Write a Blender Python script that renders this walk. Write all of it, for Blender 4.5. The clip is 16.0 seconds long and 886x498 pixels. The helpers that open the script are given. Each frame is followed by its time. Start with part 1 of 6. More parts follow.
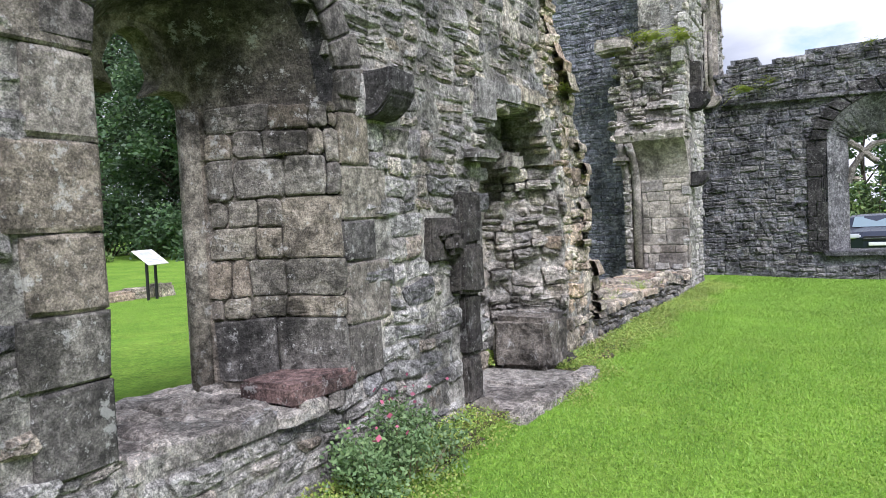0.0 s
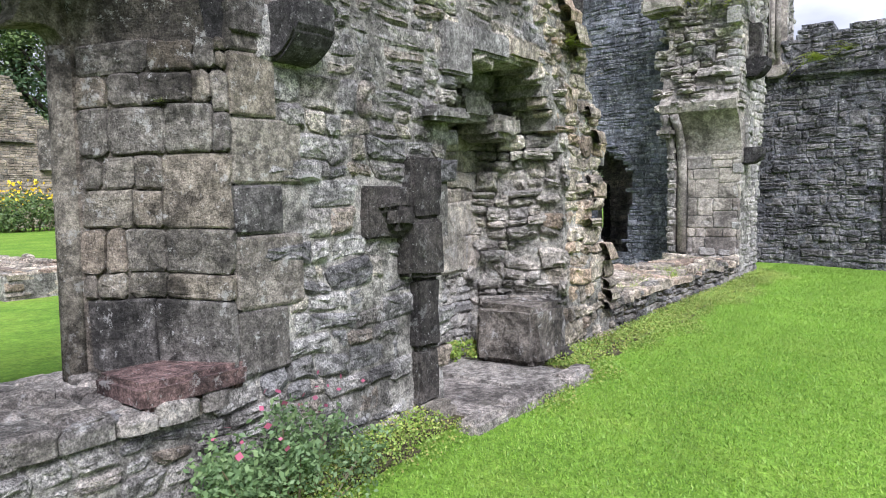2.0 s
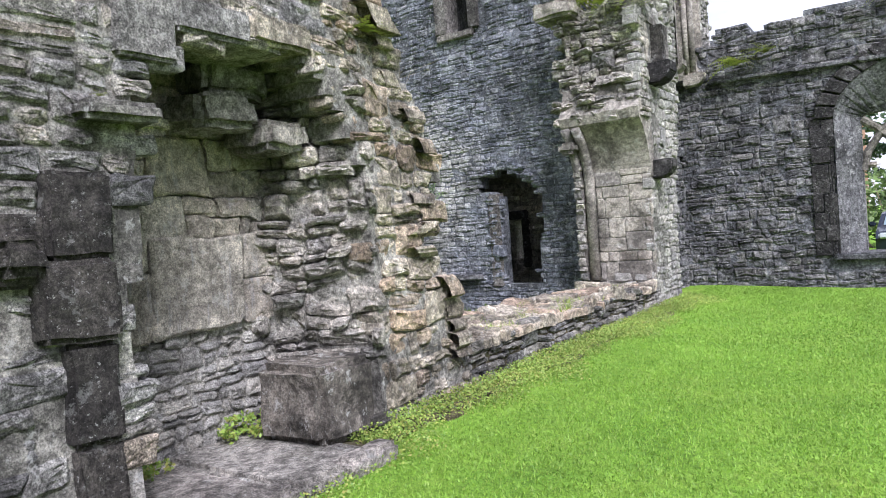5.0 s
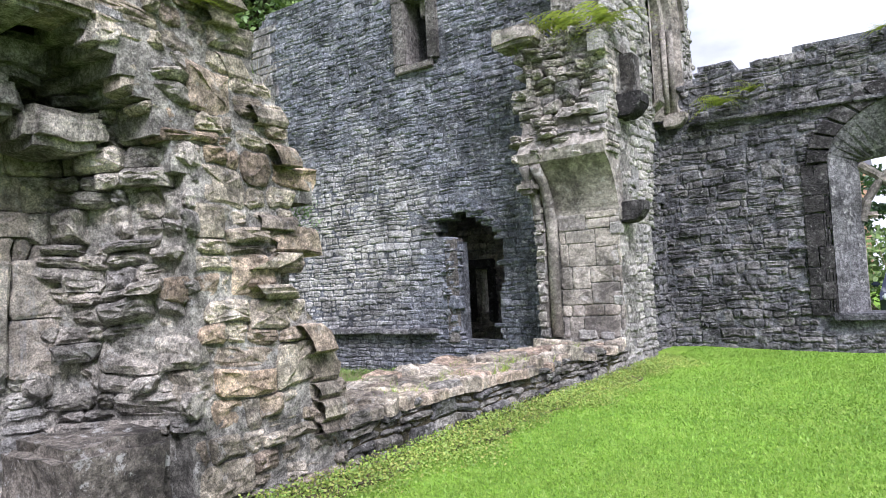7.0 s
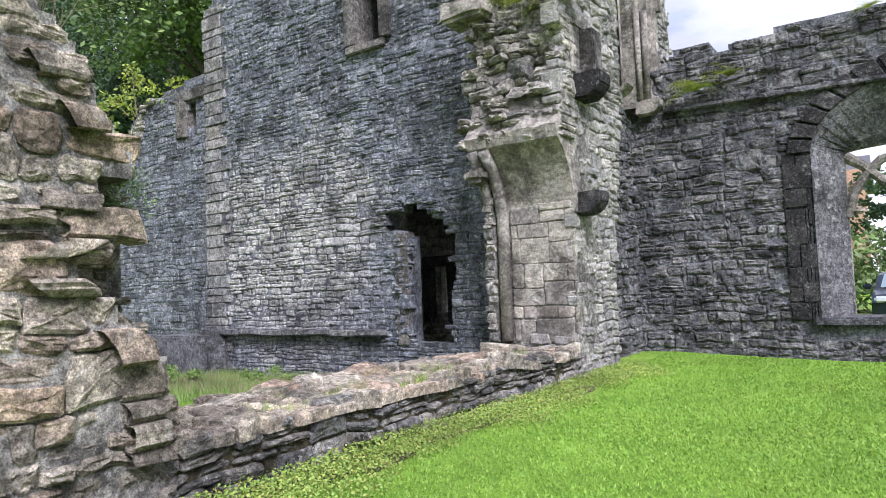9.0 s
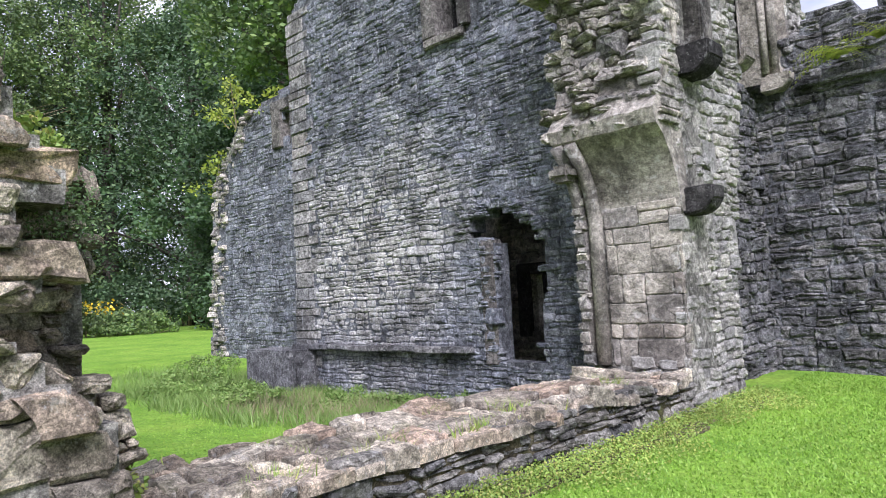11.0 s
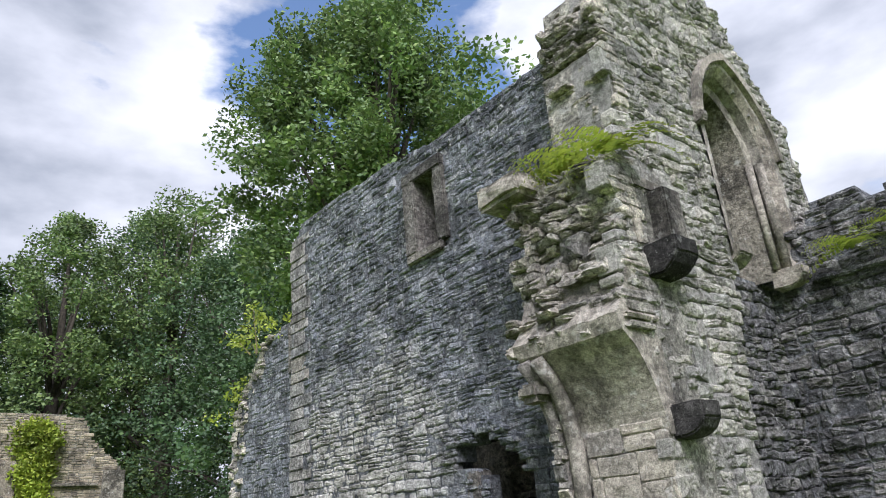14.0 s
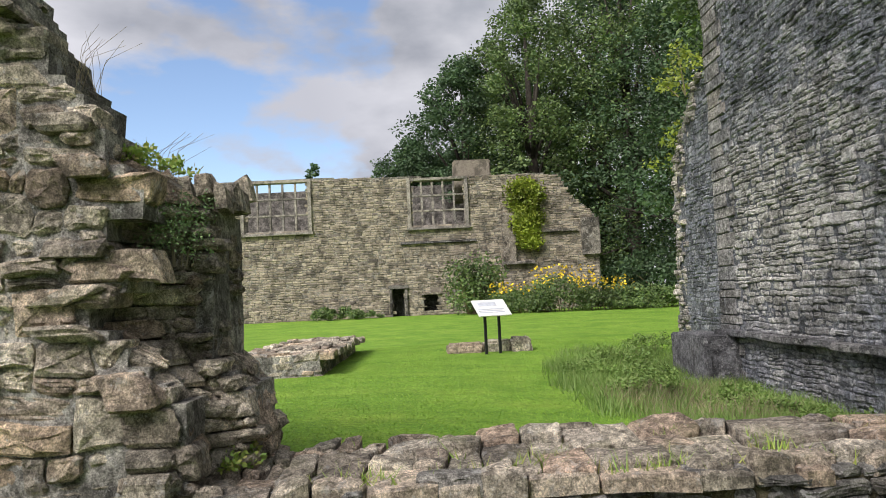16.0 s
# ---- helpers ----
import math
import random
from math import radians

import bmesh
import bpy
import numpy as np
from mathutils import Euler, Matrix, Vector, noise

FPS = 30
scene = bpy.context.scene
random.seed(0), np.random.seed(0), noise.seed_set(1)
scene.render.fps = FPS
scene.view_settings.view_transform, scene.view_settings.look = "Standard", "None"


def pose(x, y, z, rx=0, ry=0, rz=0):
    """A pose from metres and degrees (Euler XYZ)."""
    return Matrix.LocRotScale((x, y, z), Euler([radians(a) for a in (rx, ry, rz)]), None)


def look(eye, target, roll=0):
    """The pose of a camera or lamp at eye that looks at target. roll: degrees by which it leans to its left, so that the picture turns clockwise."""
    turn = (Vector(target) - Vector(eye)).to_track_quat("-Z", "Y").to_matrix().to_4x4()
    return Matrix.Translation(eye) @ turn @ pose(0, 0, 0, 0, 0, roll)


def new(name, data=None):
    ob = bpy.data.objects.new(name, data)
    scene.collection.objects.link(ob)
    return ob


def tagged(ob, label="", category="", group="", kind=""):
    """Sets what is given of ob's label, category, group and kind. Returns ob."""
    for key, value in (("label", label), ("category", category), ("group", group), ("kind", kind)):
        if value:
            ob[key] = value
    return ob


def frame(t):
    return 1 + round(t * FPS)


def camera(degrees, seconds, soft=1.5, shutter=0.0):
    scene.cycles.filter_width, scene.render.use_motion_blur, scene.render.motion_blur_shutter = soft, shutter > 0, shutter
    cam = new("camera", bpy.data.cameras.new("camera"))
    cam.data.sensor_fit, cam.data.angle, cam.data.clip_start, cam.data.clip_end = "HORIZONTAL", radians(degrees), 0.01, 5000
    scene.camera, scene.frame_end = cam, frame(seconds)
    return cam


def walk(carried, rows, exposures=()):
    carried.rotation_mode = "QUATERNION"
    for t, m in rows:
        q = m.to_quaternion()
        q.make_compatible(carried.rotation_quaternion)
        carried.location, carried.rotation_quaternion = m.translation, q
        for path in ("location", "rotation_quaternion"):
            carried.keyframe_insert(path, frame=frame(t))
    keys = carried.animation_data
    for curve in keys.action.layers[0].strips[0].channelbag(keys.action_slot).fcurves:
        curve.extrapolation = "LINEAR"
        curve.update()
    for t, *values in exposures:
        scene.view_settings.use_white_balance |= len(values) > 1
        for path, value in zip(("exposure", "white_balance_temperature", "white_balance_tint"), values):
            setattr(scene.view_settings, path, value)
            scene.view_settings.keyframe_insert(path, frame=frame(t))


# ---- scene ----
cam = camera(65.8, 16.0, soft=0.7)
PATH = [
    (0, (2.788, 0.445, 1.732), (1.759, 2.158, 1.652), -2.6),
    (0.5, (2.883, 0.731, 1.697), (1.807, 2.406, 1.511), -2.3),
    (1, (2.887, 1.007, 1.699), (1.755, 2.648, 1.533), -1.3),
    (1.5, (2.964, 1.303, 1.669), (1.776, 2.904, 1.516), -0.8),
    (2, (3.018, 1.631, 1.678), (1.831, 3.234, 1.530), -0.9),
    (2.5, (3.024, 1.976, 1.698), (1.896, 3.621, 1.559), -1.0),
    (3, (3.132, 2.296, 1.695), (2.042, 3.969, 1.580), -1.6),
    (3.5, (3.241, 2.641, 1.671), (2.161, 4.322, 1.602), -2.8),
    (4, (3.270, 2.971, 1.565), (2.178, 4.645, 1.518), -3.9),
    (4.2, (3.305, 3.089, 1.548), (2.200, 4.756, 1.508), -4.5),
    (6.3, (3.442, 4.761, 1.400), (2.265, 6.378, 1.368), -2.9),
    (6.5, (3.440, 4.921, 1.366), (2.275, 6.548, 1.381), -3.1),
    (7, (3.398, 5.306, 1.356), (2.267, 6.951, 1.478), -2.8),
    (7.5, (3.484, 5.612, 1.329), (2.337, 7.240, 1.513), -2.2),
    (8, (3.532, 5.895, 1.342), (2.384, 7.521, 1.535), -1.7),
    (8.5, (3.524, 6.235, 1.338), (2.410, 7.889, 1.493), -1.8),
    (9, (3.544, 6.557, 1.319), (2.410, 8.200, 1.437), -2.3),
    (9.5, (3.584, 6.906, 1.323), (2.354, 8.478, 1.443), -2.8),
    (9.7, (3.564, 7.040, 1.317), (2.299, 8.584, 1.443), -2.8),
    (11.8, (3.233, 8.092, 1.593), (1.788, 9.464, 1.761), -3.3),
    (12, (3.257, 8.194, 1.593), (1.823, 9.570, 1.816), -3.2),
    (12.5, (3.380, 8.475, 1.616), (1.997, 9.863, 2.017), -3.2),
    (13, (3.463, 8.698, 1.647), (2.143, 10.080, 2.235), -3.4),
    (13.5, (3.497, 8.969, 1.688), (2.208, 10.306, 2.429), -3.9),
    (14, (3.560, 9.219, 1.652), (2.148, 10.422, 2.400), -4.8),
    (14.5, (3.646, 9.511, 1.631), (1.980, 10.423, 2.258), -4.7),
    (15, (3.589, 9.743, 1.555), (1.719, 10.271, 2.029), -3.5),
    (15.5, (3.576, 9.995, 1.548), (1.609, 10.202, 1.846), -2.7),
    (16, (3.669, 10.255, 1.504), (1.673, 10.281, 1.640), -2.8),
]
walk(cam, [(t, look(eye, target, roll)) for t, eye, target, roll in PATH], exposures=[(0, 1.22, 5750, 18), (2.5, 1.34, 5750, 18), (4, 1.33, 5750, 18), (6.5, 1.47, 5750, 20), (9.5, 1.34, 5750, 20), (12.5, 1.46, 5750, 22), (14.5, 1.0, 6050, 14), (16, 0.85, 6400, 14)])

# ---- light ----
world = bpy.data.worlds.new("sky")
scene.world = world
world.use_nodes = True
wn, wl = world.node_tree.nodes, world.node_tree.links
wn.clear()
w_out, w_bg = wn.new("ShaderNodeOutputWorld"), wn.new("ShaderNodeBackground")
w_sky = wn.new("ShaderNodeTexSky")
w_sky.sky_type, w_sky.sun_disc = "NISHITA", False
w_sky.sun_elevation, w_sky.sun_rotation = radians(46), radians(100)
w_dim = wn.new("ShaderNodeVectorMath")
w_dim.operation = "SCALE"
w_dim.inputs["Scale"].default_value = 0.10
w_tc, w_map = wn.new("ShaderNodeTexCoord"), wn.new("ShaderNodeMapping")
w_map.inputs["Scale"].default_value = (1, 1, 2.2)
w_map.inputs["Location"].default_value = (3.1, 0.7, 0.2)
w_n1, w_n2 = wn.new("ShaderNodeTexNoise"), wn.new("ShaderNodeTexNoise")
w_n1.inputs["Scale"].default_value, w_n1.inputs["Detail"].default_value, w_n1.inputs["Roughness"].default_value = 2.6, 11, 0.52
w_n2.inputs["Scale"].default_value, w_n2.inputs["Detail"].default_value = 3.1, 7
w_cover, w_grey = wn.new("ShaderNodeValToRGB"), wn.new("ShaderNodeValToRGB")
w_cover.color_ramp.elements[0].position, w_cover.color_ramp.elements[1].position = 0.33, 0.40
w_grey.color_ramp.elements[0].position, w_grey.color_ramp.elements[1].position = 0.34, 0.60
w_grey.color_ramp.elements[0].color = (0.22, 0.235, 0.26, 1)
w_grey.color_ramp.elements[1].color = (0.52, 0.52, 0.53, 1)
w_mix = wn.new("ShaderNodeMix")
w_mix.data_type = "RGBA"
wl.new(w_tc.outputs["Generated"], w_map.inputs["Vector"])
wl.new(w_map.outputs["Vector"], w_n1.inputs["Vector"])
wl.new(w_map.outputs["Vector"], w_n2.inputs["Vector"])
w_dot = wn.new("ShaderNodeVectorMath")
w_dot.operation = "DOT_PRODUCT"
w_dot.inputs[1].default_value = (-0.935, -0.25, 0.25)
w_far = wn.new("ShaderNodeMapRange")
w_far.inputs["From Min"].default_value, w_far.inputs["From Max"].default_value = 0.95, 0.995
w_thin = wn.new("ShaderNodeMath")
w_thin.operation, w_thin.inputs[1].default_value = "MULTIPLY", -0.12
w_sum = wn.new("ShaderNodeMath")
w_sum.operation = "ADD"
w_deep = wn.new("ShaderNodeMix")
w_deep.data_type = "RGBA"
w_deep.inputs["A"].default_value, w_deep.inputs["B"].default_value = (1, 1, 1, 1), (0.62, 0.64, 0.68, 1)
w_shade = wn.new("ShaderNodeMix")
w_shade.data_type, w_shade.blend_type = "RGBA", "MULTIPLY"
w_shade.inputs["Factor"].default_value = 1.0
wl.new(w_tc.outputs["Generated"], w_dot.inputs[0])
wl.new(w_dot.outputs["Value"], w_far.inputs["Value"])
wl.new(w_far.outputs["Result"], w_thin.inputs[0])
wl.new(w_far.outputs["Result"], w_deep.inputs["Factor"])
w_dot2, w_gap, w_thin2 = wn.new("ShaderNodeVectorMath"), wn.new("ShaderNodeMapRange"), wn.new("ShaderNodeMath")
w_dot2.operation, w_dot2.inputs[1].default_value = "DOT_PRODUCT", (-0.643, 0.397, 0.655)
w_gap.inputs["From Min"].default_value, w_gap.inputs["From Max"].default_value = 0.93, 0.99
w_thin2.operation, w_thin2.inputs[1].default_value = "MULTIPLY_ADD", -0.16
wl.new(w_tc.outputs["Generated"], w_dot2.inputs[0])
wl.new(w_dot2.outputs["Value"], w_gap.inputs["Value"])
wl.new(w_gap.outputs["Result"], w_thin2.inputs[0])
wl.new(w_n1.outputs["Fac"], w_thin2.inputs[2])
wl.new(w_thin2.outputs[0], w_sum.inputs[0])
wl.new(w_thin.outputs[0], w_sum.inputs[1])
wl.new(w_sum.outputs[0], w_cover.inputs["Fac"])
wl.new(w_n2.outputs["Fac"], w_grey.inputs["Fac"])
wl.new(w_sky.outputs["Color"], w_dim.inputs[0])
wl.new(w_cover.outputs["Color"], w_mix.inputs["Factor"])
wl.new(w_dim.outputs["Vector"], w_mix.inputs["A"])
wl.new(w_grey.outputs["Color"], w_shade.inputs["A"])
wl.new(w_deep.outputs["Result"], w_shade.inputs["B"])
wl.new(w_shade.outputs["Result"], w_mix.inputs["B"])
wl.new(w_mix.outputs["Result"], w_bg.inputs["Color"])
wl.new(w_bg.outputs["Background"], w_out.inputs["Surface"])
w_bg.inputs["Strength"].default_value = 1.0

sun = new("sun", bpy.data.lights.new("sun", "SUN"))
sun.data.energy, sun.data.angle, sun.data.color = 2.6, radians(24), (1.0, 0.97, 0.93)
sun.matrix_world = look((7, -1.5, 9), (0, 4, 0))

# ---- materials ----
def nodes_of(name):
    m = bpy.data.materials.new(name)
    m.use_nodes = True
    nt = m.node_tree
    return m, nt.nodes, nt.links, nt.nodes["Principled BSDF"]


def ramp(nodes, stops, mode="LINEAR"):
    r = nodes.new("ShaderNodeValToRGB")
    cr = r.color_ramp
    cr.interpolation = mode
    while len(cr.elements) < len(stops):
        cr.elements.new(0.5)
    for e, (p, c) in zip(cr.elements, stops):
        e.position = p
        e.color = (*c, 1) if len(c) == 3 else c
    return r


def noise_tex(nodes, links, vec, scale, detail=5, rough=0.55):
    n = nodes.new("ShaderNodeTexNoise")
    n.inputs["Scale"].default_value, n.inputs["Detail"].default_value = scale, detail
    n.inputs["Roughness"].default_value = rough
    links.new(vec, n.inputs["Vector"])
    return n.outputs["Fac"]


def mixc(nodes, links, fac, a, b, blend="MIX"):
    m = nodes.new("ShaderNodeMix")
    m.data_type, m.blend_type = "RGBA", blend
    for sock, val in ((m.inputs["Factor"], fac), (m.inputs["A"], a), (m.inputs["B"], b)):
        if isinstance(val, (int, float)):
            sock.default_value = val
        elif isinstance(val, tuple):
            sock.default_value = (*val, 1)
        else:
            links.new(val, sock)
    return m.outputs["Result"]


def g3(v):
    return (v, v, v)


def piece_random(nodes, links):
    geo, ob = nodes.new("ShaderNodeNewGeometry"), nodes.new("ShaderNodeObjectInfo")
    add, fr = nodes.new("ShaderNodeMath"), nodes.new("ShaderNodeMath")
    add.operation, fr.operation = "ADD", "FRACT"
    links.new(geo.outputs["Random Per Island"], add.inputs[0])
    links.new(ob.outputs["Random"], add.inputs[1])
    links.new(add.outputs[0], fr.inputs[0])
    return geo.outputs["Position"], fr.outputs[0]


def stone_mat(name, cols, lichen=0.35, stain=0.5, streak=0.0, moss=0.0, bump=0.6, lich_col=(0.62, 0.61, 0.58), grain=1.0, pale=None, con=1.0, wash=None):
    m, n, l, b = nodes_of(name)
    pos, rnd = piece_random(n, l)
    r = ramp(n, [(i / (len(cols) - 1), c) for i, c in enumerate(cols)])
    l.new(rnd, r.inputs["Fac"])
    col = r.outputs["Color"]
    if pale:
        big = noise_tex(n, l, pos, 0.42, 3)
        rp = ramp(n, [(0.47, g3(0)), (0.60, g3(0.8))])
        l.new(big, rp.inputs["Fac"])
        col = mixc(n, l, rp.outputs["Color"], col, pale)
    if wash:
        cx, cz, rx, rz, tone = wash
        sep = n.new("ShaderNodeMapping")
        sep.inputs["Location"].default_value = (-cx / rx, 0, -cz / rz)
        sep.inputs["Scale"].default_value = (1 / rx, 0, 1 / rz)
        l.new(pos, sep.inputs["Vector"])
        ln = n.new("ShaderNodeVectorMath")
        ln.operation = "LENGTH"
        l.new(sep.outputs["Vector"], ln.inputs[0])
        wob = n.new("ShaderNodeMath")
        wob.operation, wob.inputs[1].default_value = "MULTIPLY_ADD", 1.6
        l.new(noise_tex(n, l, pos, 1.1, 8, 0.65), wob.inputs[0])
        l.new(ln.outputs["Value"], wob.inputs[2])
        rw = ramp(n, [(0.0, g3(0.9)), (0.5, g3(0.75)), (1.0, g3(0))])
        fit = n.new("ShaderNodeMapRange")
        fit.inputs["From Min"].default_value, fit.inputs["From Max"].default_value = 0.8, 1.9
        l.new(wob.outputs[0], fit.inputs["Value"])
        l.new(fit.outputs["Result"], rw.inputs["Fac"])
        col = mixc(n, l, rw.outputs["Color"], col, mixc(n, l, 0.3, tone, col))
    for sc, det, p0, p1, lo, hi in ((3.2, 9, 0.40, 0.60, 1 - 0.40 * con, 1 + 0.40 * con), (17, 13, 0.44, 0.56, 1 - 0.42 * con, 1 + 0.42 * con),
                                    (90, 6, 0.42, 0.58, 1 - 0.38 * grain, 1 + 0.38 * grain)):
        f = noise_tex(n, l, pos, sc, det, 0.78)
        rf = ramp(n, [(p0, g3(lo)), (p1, g3(hi))])
        l.new(f, rf.inputs["Fac"])
        col = mixc(n, l, 1.0, col, rf.outputs["Color"], "MULTIPLY")
    pit = noise_tex(n, l, pos, 38, 10, 0.8)
    rp = ramp(n, [(0.37, g3(1 - 0.72 * con)), (0.43, g3(1))])
    l.new(pit, rp.inputs["Fac"])
    col = mixc(n, l, 1.0, col, rp.outputs["Color"], "MULTIPLY")
    spot = noise_tex(n, l, pos, 31, 9, 0.75)
    rsp = ramp(n, [(0.60, g3(0)), (0.64, g3(0.6 * con))])
    l.new(spot, rsp.inputs["Fac"])
    col = mixc(n, l, rsp.outputs["Color"], col, lich_col)
    if stain:
        s = noise_tex(n, l, pos, 1.3, 10, 0.68)
        rs = ramp(n, [(0.485, g3(1)), (0.555, g3(1 - stain))])
        l.new(s, rs.inputs["Fac"])
        col = mixc(n, l, 1.0, col, rs.outputs["Color"], "MULTIPLY")
    if lichen:
        v = noise_tex(n, l, pos, 6.5, 12, 0.78)
        rl = ramp(n, [(0.57, g3(0)), (0.60, g3(lichen))])
        l.new(v, rl.inputs["Fac"])
        col = mixc(n, l, rl.outputs["Color"], col, lich_col)
    if streak:
        mp = n.new("ShaderNodeMapping")
        mp.inputs["Scale"].default_value = (9.0, 9.0, 1.0)
        l.new(pos, mp.inputs["Vector"])
        a = noise_tex(n, l, mp.outputs["Vector"], 1.3, 7, 0.7)
        ra = ramp(n, [(0.56, g3(0)), (0.68, g3(streak))])
        l.new(a, ra.inputs["Fac"])
        col = mixc(n, l, ra.outputs["Color"], col, (0.45, 0.46, 0.49))
    if moss:
        a = noise_tex(n, l, pos, 2.3, 6, 0.65)
        ra = ramp(n, [(0.55, g3(0)), (0.66, g3(moss))])
        l.new(a, ra.inputs["Fac"])
        col = mixc(n, l, ra.outputs["Color"], col, (0.10, 0.115, 0.03))
    l.new(col, b.inputs["Base Color"])
    b.inputs["Roughness"].default_value = 0.92
    b.inputs["Specular IOR Level"].default_value = 0.25
    bn = n.new("ShaderNodeBump")
    bn.inputs["Strength"].default_value, bn.inputs["Distance"].default_value = min(1.0, bump * 1.6), 0.075
    hsum = n.new("ShaderNodeMath")
    hsum.operation = "ADD"
    h1, h2 = noise_tex(n, l, pos, 16, 12, 0.74), noise_tex(n, l, pos, 5, 6, 0.6)
    sc = n.new("ShaderNodeMath")
    sc.operation = "MULTIPLY"
    sc.inputs[1].default_value = 0.6
    l.new(h2, sc.inputs[0])
    l.new(h1, hsum.inputs[0])
    l.new(sc.outputs[0], hsum.inputs[1])
    l.new(hsum.outputs[0], bn.inputs["Height"])
    l.new(bn.outputs["Normal"], b.inputs["Normal"])
    return m


def plain_mat(name, col, rough=0.7, metal=0.0, var=0.25, scale=8.0, bump=0.15):
    m, n, l, b = nodes_of(name)
    geo = n.new("ShaderNodeNewGeometry")
    f = noise_tex(n, l, geo.outputs["Position"], scale, 6, 0.6)
    r = ramp(n, [(0.3, g3(1 - var)), (0.7, g3(1 + var))])
    l.new(f, r.inputs["Fac"])
    l.new(mixc(n, l, 1.0, col, r.outputs["Color"], "MULTIPLY"), b.inputs["Base Color"])
    b.inputs["Roughness"].default_value, b.inputs["Metallic"].default_value = rough, metal
    if bump:
        bn = n.new("ShaderNodeBump")
        bn.inputs["Strength"].default_value, bn.inputs["Distance"].default_value = bump, 0.01
        l.new(f, bn.inputs["Height"])
        l.new(bn.outputs["Normal"], b.inputs["Normal"])
    return m


def leaf_mat(name, cols, trans=0.25, patch=(0.45, 1.6)):
    m, n, l, b = nodes_of(name)
    pos, rnd = piece_random(n, l)
    r = ramp(n, [(i / (len(cols) - 1), c) for i, c in enumerate(cols)])
    l.new(rnd, r.inputs["Fac"])
    f = noise_tex(n, l, pos, 0.5, 6, 0.65)
    rr = ramp(n, [(0.36, g3(patch[0])), (0.64, g3(patch[1]))])
    l.new(f, rr.inputs["Fac"])
    col = mixc(n, l, 1.0, r.outputs["Color"], rr.outputs["Color"], "MULTIPLY")
    l.new(col, b.inputs["Base Color"])
    b.inputs["Roughness"].default_value = 0.6
    tr, mx = n.new("ShaderNodeBsdfTranslucent"), n.new("ShaderNodeMixShader")
    l.new(col, tr.inputs["Color"])
    mx.inputs["Fac"].default_value = trans
    l.new(b.outputs["BSDF"], mx.inputs[1])
    l.new(tr.outputs["BSDF"], mx.inputs[2])
    l.new(mx.outputs["Shader"], n["Material Output"].inputs["Surface"])
    return m


M_RUBBLE = stone_mat("rubble_stone", [(0.14, 0.135, 0.135), (0.45, 0.42, 0.375), (0.235, 0.228, 0.225), (0.52, 0.465, 0.385), (0.185, 0.18, 0.18), (0.48, 0.46, 0.425), (0.32, 0.30, 0.28), (0.40, 0.335, 0.265)], lichen=0.55, stain=0.45, con=1.0, grain=1.4, bump=0.62)
M_LOW = stone_mat("low_wall_stone", [(0.12, 0.118, 0.118), (0.30, 0.28, 0.25), (0.18, 0.175, 0.17), (0.34, 0.31, 0.265), (0.15, 0.148, 0.145)], lichen=0.45, stain=0.55, moss=0.25)
M_HEARTH = stone_mat("fireplace_stone", [(0.32, 0.285, 0.24), (0.52, 0.46, 0.38), (0.40, 0.35, 0.295), (0.56, 0.51, 0.43)], lichen=0.3, stain=0.4, streak=0.5, con=0.7)
M_SILL = stone_mat("worn_sill_stone", [(0.25, 0.232, 0.212), (0.45, 0.41, 0.36), (0.33, 0.295, 0.265), (0.52, 0.47, 0.41)], lichen=0.4, stain=0.45, moss=0.12)
M_QUOIN = stone_mat("weathered_corner_stone", [(0.17, 0.165, 0.165), (0.30, 0.28, 0.26), (0.21, 0.205, 0.205), (0.26, 0.235, 0.21)], lichen=0.4, stain=0.5, streak=0.4)
M_RUIN = stone_mat("broken_wall_stone", [(0.24, 0.21, 0.165), (0.55, 0.48, 0.37), (0.34, 0.30, 0.245), (0.60, 0.525, 0.41), (0.28, 0.225, 0.175), (0.52, 0.40, 0.28), (0.44, 0.39, 0.32)], lichen=0.3, stain=0.45, moss=0.2)
# buff wall-top stone; its pale tone also paints light onto the broken end
M_CAP_LIT = stone_mat("wall_top_and_lit_end_stone", [(0.31, 0.27, 0.215), (0.53, 0.465, 0.36), (0.255, 0.215, 0.175), (0.58, 0.515, 0.41), (0.43, 0.32, 0.235), (0.48, 0.42, 0.335)], lichen=0.28, stain=0.42, moss=0.35)
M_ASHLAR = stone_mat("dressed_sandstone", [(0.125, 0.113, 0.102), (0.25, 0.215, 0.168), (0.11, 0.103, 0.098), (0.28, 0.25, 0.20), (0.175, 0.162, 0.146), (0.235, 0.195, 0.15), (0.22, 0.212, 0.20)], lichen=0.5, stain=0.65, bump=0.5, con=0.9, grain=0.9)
# near-black weathered stone, used as well for shade painted into interiors
M_SOOT_SHADE = stone_mat("weathered_and_shade_dark_stone", [(0.036, 0.033, 0.033), (0.065, 0.060, 0.058), (0.046, 0.043, 0.043)], lichen=0.2, stain=0.4)
# worn brown stone; also gives the house's rear wall its painted shade
M_WORN_SHADE = stone_mat("worn_and_shade_brown_stone", [(0.106, 0.098, 0.090), (0.188, 0.169, 0.150), (0.138, 0.125, 0.115)], lichen=0.25, stain=0.55)
M_BREAK = stone_mat("broken_core_stone", [(0.20, 0.19, 0.175), (0.46, 0.42, 0.365), (0.28, 0.26, 0.24), (0.54, 0.485, 0.41), (0.36, 0.33, 0.29)], lichen=0.4, stain=0.4, moss=0.10)
M_PILLAR = stone_mat("dark_pillar_stone", [(0.052, 0.046, 0.042), (0.085, 0.075, 0.066)], lichen=0.2, stain=0.4)
